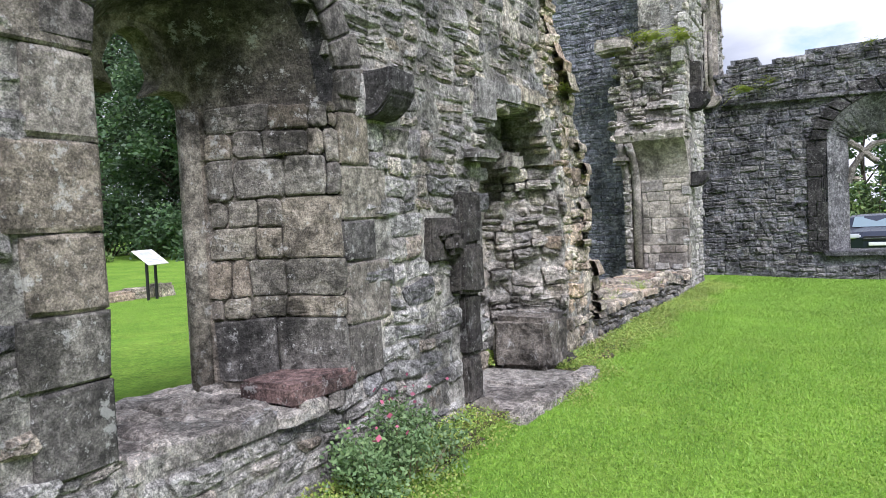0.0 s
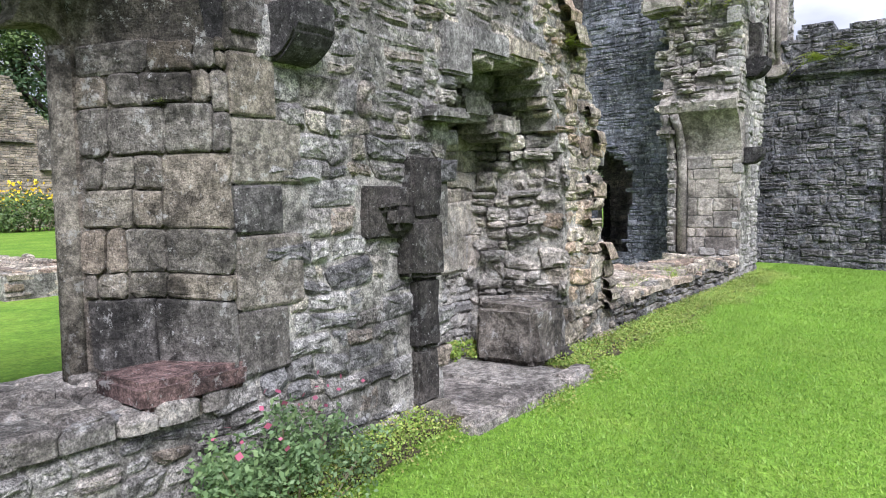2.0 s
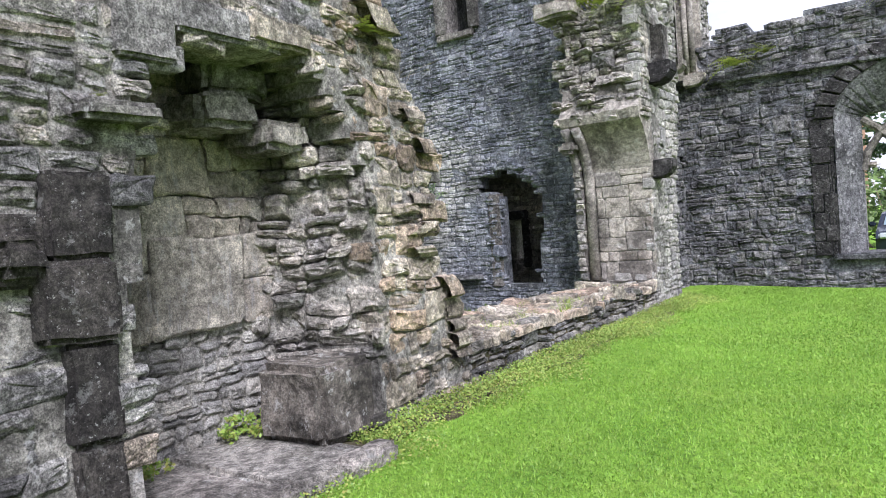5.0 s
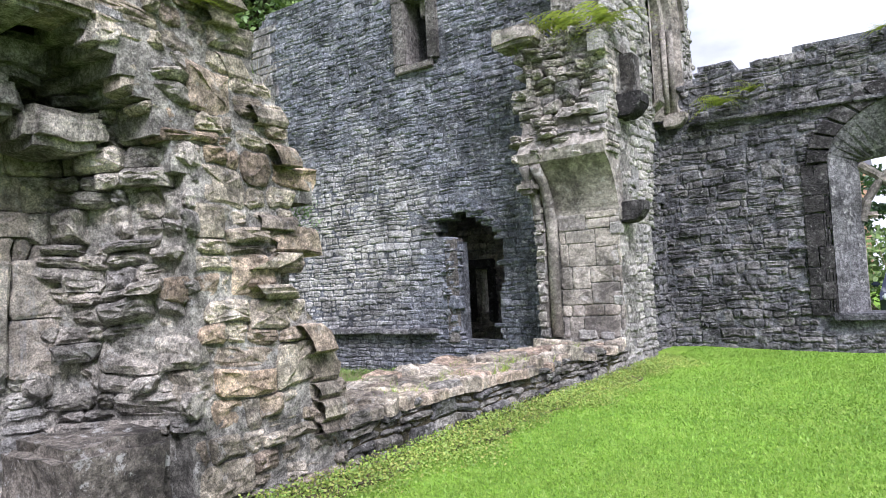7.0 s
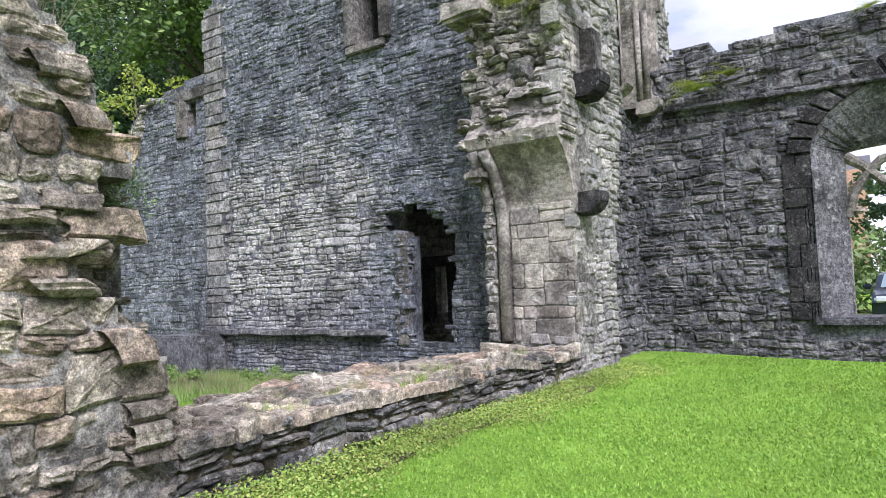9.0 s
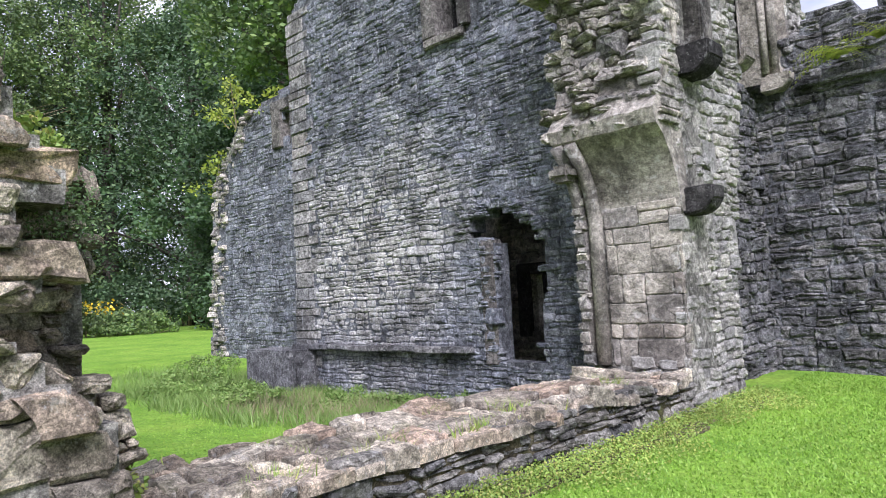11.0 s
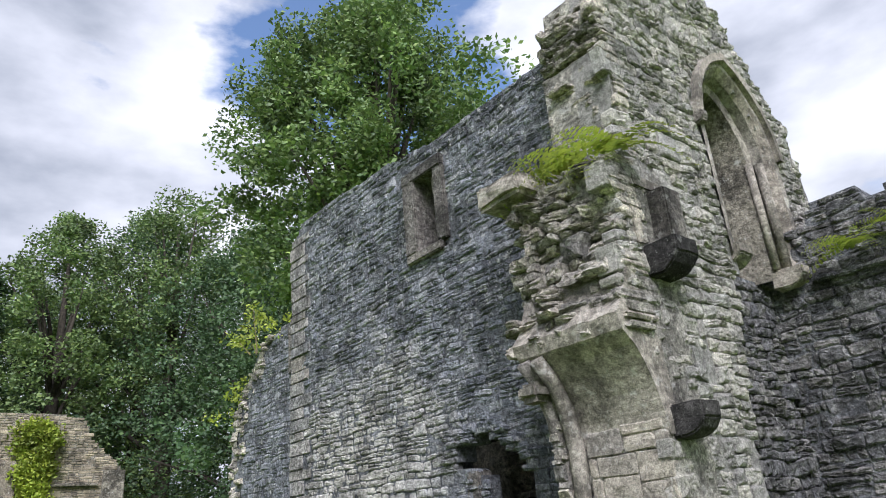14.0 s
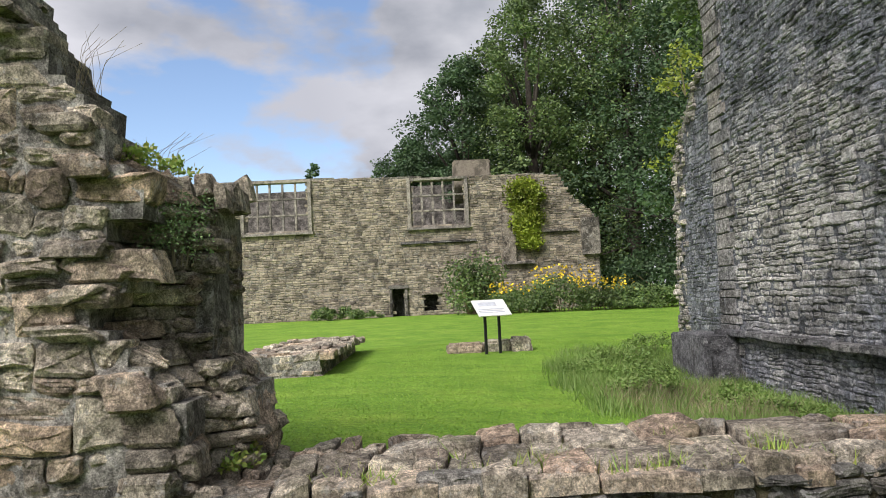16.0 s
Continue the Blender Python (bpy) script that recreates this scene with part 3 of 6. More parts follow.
def set_rubble(owner, stones, mat, near=None, cap=300, name="stone"):
    """Stones near the walked line become parts of their wall, the rest one joined part."""
    vs, fs, n = [], [], 0
    count = 0
    for c, verts, faces in stones:
        if near and count < cap and near(c):
            ob = solid(name, [Vector(p) - c for p in verts], faces, mat, owner)
            ob.location = c
            count += 1
        else:
            vs.extend(verts)
            fs.extend(tuple(i + n for i in f) for f in faces)
            n += len(verts)
    if vs:
        solid(name + "work", vs, fs, mat, owner)["kind"] = "stuff"


def structure(ob, label, category="wall"):
    return tagged(ob, label, category, kind="structure")


def holder(name, loc=(0, 0, 0)):
    e = new(name)
    e.location = loc
    return e


def leaves(points, size, flat=0.35, aspect=0.55, up=0.0):
    """Diamond leaves at the given places: vertices and faces."""
    n = len(points)
    a = nrng.normal(size=(n, 3))
    a[:, 2] = a[:, 2] * flat + up
    a /= np.linalg.norm(a, axis=1)[:, None]
    b = np.cross(a, nrng.normal(size=(n, 3)))
    b /= np.linalg.norm(b, axis=1)[:, None] + 1e-9
    s = size * nrng.uniform(0.6, 1.35, (n, 1))
    p = np.asarray(points)
    quad = np.stack([p, p + a * s * 0.5 + b * s * aspect * 0.5, p + a * s, p + a * s * 0.5 - b * s * aspect * 0.5], axis=1)
    faces = np.arange(n * 4).reshape(n, 4)
    return quad.reshape(-1, 3).tolist(), [tuple(f) for f in faces.tolist()]


def clumps(centres, radius, each):
    pts = []
    for c, r in zip(centres, radius):
        q = nrng.normal(size=(each, 3))
        q /= np.linalg.norm(q, axis=1)[:, None]
        q *= (nrng.uniform(0.25, 1.0, (each, 1)) ** 0.6) * r
        q[:, 2] *= 0.7
        pts.append(q + np.asarray(c))
    return np.concatenate(pts)


def tube(path, radii, sides=8):
    verts, faces = [], []
    for k, (p, r) in enumerate(zip(path, radii)):
        d = (Vector(path[min(k + 1, len(path) - 1)]) - Vector(path[max(k - 1, 0)])).normalized()
        s = d.cross(Vector((0.3, 1, 0.1))).normalized()
        t = d.cross(s)
        for a in range(sides):
            ang = 2 * math.pi * a / sides
            verts.append(Vector(p) + (s * math.cos(ang) + t * math.sin(ang)) * r)
    for k in range(len(path) - 1):
        for a in range(sides):
            b = (a + 1) % sides
            faces.append((k * sides + a, k * sides + b, (k + 1) * sides + b, (k + 1) * sides + a))
    faces.append(tuple(range(sides))[::-1])
    faces.append(tuple((len(path) - 1) * sides + a for a in range(sides)))
    return verts, faces


# ---- ground ----
def ground_z(x, y):
    z = 0.10 - 0.10 * min(1, max(0, x / 2.5))
    if x < -0.6:
        k = min(1, (-0.6 - x) / 0.8)
        dip = -0.33 * math.exp(-((x + 6.0) / 4.5) ** 2 - ((y - 14.5) / 3.2) ** 2)
        far = 0.10 + 0.27 * min(1, max(0, (-x - 14) / 22))
        z = 0.10 * (1 - k) + (far + dip) * k
    return z + 0.02 * noise.noise(Vector((x * 0.5, y * 0.5, 0)))


def build_ground():
    def axis(fine0, fine1, step, far):
        a = [fine0 + step * i for i in range(int((fine1 - fine0) / step) + 1)]
        lo, hi, s = fine0, fine1, step
        left, right = [], []
        while hi < far:
            s *= 1.35
            hi += s
            lo -= s
            right.append(hi)
            left.append(lo)
        return left[::-1] + a + right
    xs, ys = axis(-16, 8, 0.25, 900), axis(-2, 22, 0.25, 900)
    verts = [(x, y, ground_z(x, y)) for y in ys for x in xs]
    w = len(xs)
    faces = [(j * w + i, j * w + i + 1, (j + 1) * w + i + 1, (j + 1) * w + i) for j in range(len(ys) - 1) for i in range(w - 1)]
    return structure(solid("ground", verts, faces, M_LAWN, smooth=True), "bright green mown lawn running through the ruin", "lawn")


ground = build_ground()

# ---- west wall: window bay, fireplace, broken end ----
FRONT_EDGE = [(8.95, 0), (8.92, 0.55), (8.88, 0.9), (8.78, 1.1), (8.58, 1.30), (8.40, 1.42), (8.40, 1.55), (8.60, 1.63), (8.62, 1.72), (8.44, 1.80), (8.46, 1.98), (8.68, 2.06), (8.64, 2.2), (8.48, 2.45), (8.28, 2.76), (8.05, 3.1), (7.8, 3.5), (7.5, 4.1), (7.2, 4.6)]
BACK_EDGE = [(9.0, 0), (9.15, 0.7), (9.1, 0.95), (8.88, 1.2), (8.86, 2.1), (8.6, 2.3), (8.3, 2.45), (8.05, 2.7), (7.9, 3.0), (7.6, 3.6), (7.3, 4.3)]
in_front = poly_in([(-4, -0.2)] + [(8.95, -0.2)] + FRONT_EDGE + [(6.0, 4.9), (-4, 4.9)])
in_back = poly_in([(-4, -0.2)] + [(9.0, -0.2)] + BACK_EDGE + [(6.0, 4.6), (-4, 4.9)])
WIN_Y, WIN_W, WIN_SPRING, WIN_SILL = 3.06, 0.82, 2.55, 0.72


def in_window(u, v, grow=0.0):
    if v < WIN_SILL - grow or abs(u - WIN_Y) > WIN_W + grow:
        return False
    return v < WIN_SPRING or (u - WIN_Y) ** 2 + (v - WIN_SPRING) ** 2 < (WIN_W + grow) ** 2


in_hearth = poly_in([(5.70, 0.12), (7.70, 0.12), (7.74, 1.3), (7.68, 2.0), (7.50, 2.4), (7.05, 2.86), (6.06, 2.80), (6.04, 2.60), (5.86, 2.60), (5.78, 2.2)])
PX0 = plane_x(0.0)
wall_west = core("wall_west", lambda u, v: in_front(u, v) and not in_window(u, v, 0.02) and not in_hearth(u, v), -4, 9.1, -0.1, 4.9, 0.1, PX0, -0.016, -0.5, M_MORTAR, jitter=0.020)
structure(wall_west, "ruined rubble stone wall with a window bay and a broken fireplace")
core("wall_body", lambda u, v: in_back(u, v) and not in_window(u, v) and not in_hearth(u, v) and not (6.0 < u < 7.4 and 2.6 < v < 3.9), -4, 9.3, -0.1, 4.9, 0.1, PX0, -0.5, -0.86, M_MORTAR, wall_west)
core("wall_backing", lambda u, v: in_back(u, v) and not in_window(u, v), -4, 9.3, -0.1, 4.9, 0.1, PX0, -0.86, -1.15, M_MORTAR, wall_west)


def arch_points(cy, w, spring, sill, n=14, point=0.0):
    pts = [(cy + w, sill)]
    for k in range(n + 1):
        a = math.pi * k / n
        pts.append((cy + w * math.cos(a), spring + w * math.sin(a) * (1 + point * math.sin(a))))
    pts.append((cy - w, sill))
    return pts


def loft(name, a, b, xa, xb, mat, parent, label="", cuts=4, rough=0.012):
    verts, faces = [], []
    n = len(a)
    for k in range(cuts + 1):
        t = k / cuts
        for (ya, za), (yb, zb) in zip(a, b):
            p = Vector((xa + (xb - xa) * t, ya + (yb - ya) * t, za + (zb - za) * t))
            verts.append(p + noise.noise_vector(p * 6) * rough)
    for k in range(cuts):
        for i in range(n - 1):
            faces.append((k * n + i, k * n + i + 1, (k + 1) * n + i + 1, (k + 1) * n + i))
    return solid(name, verts, faces, mat, parent, label, smooth=True)


outer = arch_points(WIN_Y, WIN_W + 0.01, WIN_SPRING, WIN_SILL - 0.1)
mid_a = arch_points(WIN_Y, WIN_W - 0.06, WIN_SPRING, WIN_SILL - 0.1)
inner = arch_points(WIN_Y - 0.02, 0.44, 2.54, WIN_SILL - 0.1, point=0.12)
loft("arch_chamfer", outer, mid_a, -0.01, -0.12, M_SOOT_SHADE, wall_west, "soot-dark chamfered arch edge")
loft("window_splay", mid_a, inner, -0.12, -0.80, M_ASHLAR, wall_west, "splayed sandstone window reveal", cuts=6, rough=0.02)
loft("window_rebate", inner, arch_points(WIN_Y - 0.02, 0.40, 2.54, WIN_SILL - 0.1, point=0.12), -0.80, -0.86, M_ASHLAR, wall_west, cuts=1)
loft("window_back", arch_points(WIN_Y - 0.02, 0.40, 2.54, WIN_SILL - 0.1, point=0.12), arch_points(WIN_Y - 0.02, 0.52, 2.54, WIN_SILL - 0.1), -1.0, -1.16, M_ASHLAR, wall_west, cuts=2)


def tracery():
    """The cusped head of the window light: a plate with a trefoil cut out of it."""
    cy, w, spring = WIN_Y - 0.02, 0.42, 2.50
    out, inn = [], []
    n = 36
    for k in range(n + 1):
        a = math.pi * k / n
        out.append((cy + (w + 0.05) * math.cos(a), spring + (w + 0.05) * math.sin(a) * (1 + 0.12 * math.sin(a))))
        r = w * (0.80 + 0.16 * math.cos(3 * (a - math.pi / 2) * 1.3 + 0.0))
        r -= 0.17 * math.exp(-((a - 0.55) / 0.16) ** 2) + 0.17 * math.exp(-((a - math.pi + 0.55) / 0.16) ** 2)
        inn.append((cy + r * math.cos(a), spring + r * math.sin(a) * 1.12))
    verts, faces = [], []
    for x, grow in ((-0.84, 0.03), (-0.90, 0.0), (-1.0, 0.0)):
        for (y, z) in out:
            verts.append((x, y, z))
        for (y, z), (yo, zo) in zip(inn, out):
            verts.append((x, y + (yo - y) * grow * 6, z + (zo - z) * grow * 6))
    m = n + 1
    for k in range(n):
        faces.append((k, k + 1, m + k + 1, m + k))
        for lay_i in range(2):
            o = lay_i * 2 * m
            faces.append((o + m + k, o + m + k + 1, o + 3 * m + k + 1, o + 3 * m + k))
        o = 4 * m
        faces.append((o + k, o + m + k, o + m + k + 1, o + k + 1))
    return solid("tracery", verts, faces, M_ASHLAR, wall_west, "cusped stone window head")


tracery()
for side, yy in ((1, WIN_Y - 0.02 + 0.42), (-1, WIN_Y - 0.02 - 0.42)):
    v, f = tube([(-0.88, yy - side * 0.02, 0.70), (-0.88, yy - side * 0.02, 1.6), (-0.88, yy - side * 0.02, 2.52)], [0.075, 0.07, 0.07], 12)
    solid("shaft", v, f, M_ASHLAR, wall_west, "rounded stone jamb shaft", smooth=True)
    part("jamb", box_bm((-1.02, min(yy - side * 0.03, yy + side * 0.2), 0.62), (-0.90, max(yy - side * 0.03, yy + side * 0.2), 2.56), 0.03, 0.008, 2), M_ASHLAR, wall_west)

part("sill_bed", box_bm((-1.15, 2.2, 0.45), (-0.03, 3.95, 0.69), 0.03, 0.02, 3), M_MORTAR, wall_west)
part("plinth_block", box_bm((-0.42, 3.30, 0.69), (0.035, 3.92, 0.83), 0.03, 0.012, 2, 3), M_RED, wall_west, "red sandstone block at the foot of the jamb")


def corbel(name, lo, hi, mat, parent, label, drop=0.5, axis=0):
    """A block that juts out, its lower outer edge rounded away."""
    bm = box_bm(lo, hi, 0.02, 0.0, 7)
    lo, hi = Vector(lo), Vector(hi)
    for v in bm.verts:
        t = (v.co[axis] - lo[axis]) / (hi[axis] - lo[axis])
        v.co.z = hi.z - (hi.z - v.co.z) * math.sqrt(max(0.22, 1 - max(0.0, t - 0.45) ** 2 / 0.36))
        v.co += noise.noise_vector(v.co * 7) * 0.012
    return part(name, bm, mat, parent, label, smooth=False)


corbel("corbel", (-0.1, 4.12, 2.44), (0.24, 4.42, 2.75), M_SOOT_SHADE, wall_west, "dark rounded stone corbel")
drain = part("carved_block", box_bm((-0.05, 4.86, 1.42), (0.045, 5.28, 1.76), 0.015, 0.008, 2), M_PILLAR, wall_west, "square dark block with a broken carved spout")
part("spout", box_bm((0.0, 5.02, 1.47), (0.15, 5.24, 1.64), 0.05, 0.03, 2, 8), M_PILLAR, drain)
part("spout_arm", box_bm((0.0, 4.96, 1.60), (0.11, 5.22, 1.68), 0.03, 0.02, 2, 4), M_PILLAR, drain)
z = 0.20
for k, (h, w, pr) in enumerate(((0.42, 0.17, 0.0), (0.52, 0.18, 0.01), (0.40, 0.30, 0.05), (0.43, 0.24, 0.03))):
    part("pillar_block", box_bm((-0.12, 5.54 - w - 0.03, z), (0.05 + pr, 5.60, z + h - 0.008), 0.025, 0.022, 3, k), M_PILLAR, wall_west, "worn dark pillar block beside the fireplace")
    z += h
part("pillar_base", box_bm((-0.1, 5.32, 0.06), (0.17, 5.66, 0.21), 0.05, 0.01, 2), M_ASHLAR, wall_west)
part("hood_stone", box_bm((-0.2, 5.46, 2.23), (0.15, 5.90, 2.33), 0.03, 0.02, 2, 5), M_ASHLAR, wall_west, "broken hood stone left jutting from the wall")
part("lintel_end", box_bm((-0.32, 5.72, 2.60), (0.04, 6.08, 2.98), 0.02, 0.01, 2, 6), M_RUBBLE, wall_west)
part("lintel", box_bm((-0.36, 6.08, 2.80), (0.05, 6.62, 3.0), 0.025, 0.012, 2, 7), M_RUBBLE, wall_west, "flat lintel stone over the fireplace")
part("lintel", box_bm((-0.36, 6.63, 2.84), (0.05, 7.16, 3.03), 0.03, 0.015, 2, 9), M_RUIN, wall_west, "flat lintel stone over the fireplace")
part("hearth_block", box_bm((-0.55, 6.92, 0.14), (0.10, 7.52, 0.70), 0.06, 0.035, 3, 2), M_ASHLAR, wall_west, "large dark dressed block at the fireplace side")
part("column_base", box_bm((0.02, 7.36, 0.14), (0.17, 7.60, 0.24), 0.045, 0.006, 2, 2), M_ASHLAR, wall_west)
for lo, hi, sd in (((-0.84, 6.50, 2.36), (-0.34, 6.98, 2.60), 3), ((-0.82, 6.62, 2.60), (-0.42, 7.16, 2.84), 4), ((-0.80, 6.96, 2.22), (-0.28, 7.40, 2.44), 5), ((-0.84, 6.20, 2.30), (-0.56, 6.44, 2.46), 6)):
    part("flue_corbel", box_bm(lo, hi, 0.05, 0.035, 3, sd), M_BREAK, wall_west, "weathered stone corbelled out inside the flue")
hearth = tagged(part("hearth_slab", box_bm((-0.86, 5.55, -0.05), (0.36, 6.35, 0.13), 0.035, 0.02, 3, 1), M_SILL, None), "worn mossy stone hearth slab on the grass edge", "hearth slab", "hearth slabs")
tagged(part("hearth_slab", box_bm((-0.86, 6.36, -0.05), (0.38, 7.14, 0.14), 0.035, 0.02, 3, 5), M_SILL, None), "worn mossy stone hearth slab on the grass edge", "hearth slab", "hearth slabs")

for k, (ya, yb, xx) in enumerate(((5.34, 5.78, 0.0), (5.79, 6.30, 0.01), (6.31, 6.70, -0.01), (6.71, 7.18, 0.02))):
    tagged(part("kerb_stone", box_bm((0.34 + xx, ya, -0.05), (0.53 + xx, yb, 0.185 + 0.01 * (k % 2)), 0.035, 0.02, 3, 20 + k), M_SILL, None), "worn kerb stone edging the hearth on the grass", "kerb stone", "hearth kerb")
z0, z1 = 0.1, 2.92
side = [(-0.90, 7.27), (-0.02, 7.79), (-0.02, 7.90), (-0.90, 7.90)]
solid("hearth_side", [(x, y, zz) for zz in (z0, z1) for x, y in side], [(3, 2, 1, 0), (4, 5, 6, 7), (0, 1, 5, 4), (1, 2, 6, 5), (2, 3, 7, 6), (3, 0, 4, 7)], M_MORTAR, wall_west)

# ---- low wall ----
PXL = plane_x(0.0)
wall_low = core("wall_low", lambda u, v: v < 0.45, 8.8, 14.7, -0.25, 0.45, 0.1, PXL, -0.03, -1.2, M_SOIL, jitter=0.02)
structure(wall_low, "low broken window-sill wall of rubble with loose stones on top")

# ---- north wall of the tower ----
PYN = plane_south(15.2)
in_north = poly_in([(-8.5, -0.8), (0.0, -0.8), (0.0, 7.6), (-0.6, 7.35), (-1.2, 7.2), (-3.4, 7.18), (-5.3, 7.42), (-7.75, 7.5), (-8.0, 7.2), (-8.14, 6.4), (-8.2, 4.0), (-8.3, 1.5)])
in_hole = poly_in([(-3.14, 0.45), (-3.12, 2.2), (-3.62, 2.34), (-3.46, 2.58), (-3.2, 2.66), (-3.02, 2.74), (-2.68, 2.56), (-2.40, 2.38), (-2.22, 2.12), (-2.18, 1.5), (-2.32, 1.0), (-2.34, 0.45)])
in_slit = poly_in([(-4.0, 5.52), (-3.5, 5.52), (-3.5, 6.68), (-4.0, 6.68)])
SETBACK = [(-15.6, -0.8), (-15.5, 1.0), (-15.25, 3.0), (-15.15, 4.4), (-14.9, 5.1), (-14.2, 5.8), (-13.5, 6.55), (-11.2, 6.85), (-8.1, 6.9), (-8.1, -0.8)]
in_setback_poly = poly_in(SETBACK)


def in_setback(u, v):
    return in_setback_poly(u, v) and not (-11.35 < u < -10.95 and 5.45 < v < 6.3)


def setback_edge(v):
    for (xa, za), (xb, zb) in zip(SETBACK, SETBACK[1:]):
        if za <= v <= zb:
            return xa + (xb - xa) * (v - za) / (zb - za)
    return SETBACK[6][0]


def north_region(u, v):
    return in_north(u, v) and not in_hole(u, v) and not in_slit(u, v)


wall_north = core("wall_north", north_region, -8.6, -0.1, -0.8, 7.7, 0.1, PYN, -0.012, -0.32, M_MORTAR_DARK, jitter=0.010)
# inner wall thickness coloured near-black, the doorway's shade put into the stone
core("wall_inside", lambda u, v: in_north(u, v) and not in_slit(u, v) and not (-4.3 < u < -2.1 and 0.3 < v < 2.75), -8.6, -0.1, -0.8, 7.7, 0.1, PYN, -0.32, -0.95, M_SOOT_SHADE, wall_north)
structure(wall_north, "tall dark slate-grey tower wall streaked with lime")
wall_setback = core("wall_setback", in_setback, -15.7, -8.1, -0.8, 7.0, 0.12, plane_south(17.0), -0.012, -0.9, M_MORTAR_DARK)
structure(wall_setback, "set-back dark wall with a ragged broken end and a slit window")
core("wall_return", lambda u, v: True, 15.5, 17.2, -0.8, 6.9, 0.3, plane_x(-7.5), 0.0, -0.6, M_MORTAR_DARK, wall_setback)
part("slit_jamb", box_bm((-11.75, 16.93, 5.4), (-11.34, 17.4, 6.4), 0.02, 0.01, 2), M_WORN_SHADE, wall_setback, "brown dressed window jamb")
part("slit_lintel", box_bm((-11.8, 16.93, 6.31), (-10.6, 17.4, 6.6), 0.02, 0.01, 2), M_WORN_SHADE, wall_setback)
part("doorway_jamb", box_bm((-3.36, 15.17, 0.45), (-3.11, 15.42, 2.26), 0.02, 0.01, 2), M_WORN_SHADE, wall_north, "dressed stone jamb of the broken doorway")
part("sill_block", box_bm((-4.25, 15.12, 5.36), (-3.40, 15.6, 5.50), 0.02, 0.01, 2), M_WORN_SHADE, wall_north)
part("slit_jamb", box_bm((-4.28, 15.13, 5.50), (-3.99, 15.6, 6.75), 0.02, 0.01, 2), M_WORN_SHADE, wall_north, "brown dressed window jamb")
part("slit_jamb", box_bm((-3.51, 15.13, 5.50), (-3.28, 15.6, 6.70), 0.02, 0.01, 2), M_WORN_SHADE, wall_north, "brown dressed window jamb")
part("slit_lintel", box_bm((-4.3, 15.12, 6.70), (-3.3, 15.6, 6.90), 0.02, 0.01, 2), M_WORN_SHADE, wall_north)
part("slit_mullion", box_bm((-3.74, 15.3, 6.36), (-3.58, 15.5, 6.70), 0.03, 0.02, 2), M_ASHLAR, wall_north)
# dark chamber behind the doorway, slit frame near-black to imitate recess shade
core("chamber_wall", lambda u, v: not (-3.86 < u < -3.62 and 0.92 < v < 1.74), -4.9, -1.3, 0.0, 3.4, 0.06, plane_south(17.2), 0.0, -0.4, M_BREAK, wall_north)
core("chamber_side", lambda u, v: True, 16.1, 17.3, 0.0, 3.4, 0.3, plane_x(-1.6), 0.3, 0.0, M_BREAK, wall_north)
core("chamber_side", lambda u, v: True, 16.1, 17.3, 0.0, 3.4, 0.3, plane_x(-4.6), 0.0, -0.3, M_BREAK, wall_north)
part("chamber_frame", box_bm((-4.16, 16.98, 1.76), (-3.5, 17.25, 1.95), 0.02, 0.01, 1), M_SOOT_SHADE, wall_north)
part("chamber_frame", box_bm((-4.16, 16.98, 0.7), (-4.0, 17.25, 1.76), 0.02, 0.01, 1), M_SOOT_SHADE, wall_north)
part("chamber_frame", box_bm((-3.61, 16.98, 0.7), (-3.5, 17.25, 1.76), 0.02, 0.01, 1), M_SOOT_SHADE, wall_north)
# string course and plinth
for k in range(8):
    xa = -8.2 + k * 0.58
    part("string_stone", box_bm((xa, 15.02, 0.60 + 0.01 * (k % 3)), (xa + 0.57, 15.3, 0.70 + 0.01 * (k % 3)), 0.02, 0.01, 1, k), M_FAR, wall_north)
part("plinth_buttress", box_bm((-9.25, 14.62, -0.6), (-7.62, 15.25, 0.62), 0.03, 0.012, 3, 2), M_FAR, wall_north, "dark dressed buttress plinth")
part("plinth_foot", box_bm((-9.45, 14.42, -0.7), (-7.45, 15.25, -0.12), 0.09, 0.012, 3, 2), M_FAR, wall_north)

# ---- east face of the tower, with its lancet ----
in_tower = poly_in([(14.66, -0.1), (16.0, -0.1), (16.1, 1.2), (16.25, 2.4), (16.4, 3.3), (16.65, 4.1), (18.2, 4.35), (18.9, 4.5), (19.45, 4.7), (19.5, 5.7), (19.4, 6.75), (18.95, 7.4), (18.5, 7.95), (18.0, 8.55), (17.6, 9.0), (16.7, 9.0), (15.8, 8.35), (15.1, 7.6), (14.95, 6.6), (14.92, 5.6), (14.66, 4.9)])
def pointed(cy, w, spring, rise, sill, n=20):
    """A pointed arch of two arcs over upright jambs."""
    R = (w * w + rise * rise) / (2 * w)
    top = math.asin(rise / R)
    half = [(w - R + R * math.cos(top * k / n), spring + R * math.sin(top * k / n)) for k in range(n + 1)]
    return [(cy + w, sill)] + [(cy + y, z) for y, z in half] + [(cy - y, z) for y, z in half[::-1][1:]] + [(cy - w, sill)]


lan = (17.66, 6.1)
LANCET = {g: poly_in(pointed(lan[0], 0.90 + g, lan[1], 1.26 + g * 1.2, 4.0, 10)) for g in (0.0, 0.1)}


def in_lancet_poly(u, v, grow=0.0):
    return LANCET[grow](u, v)


in_niche = poly_in([(14.92, 4.10), (15.12, 4.10), (15.12, 4.74), (14.92, 4.74)])
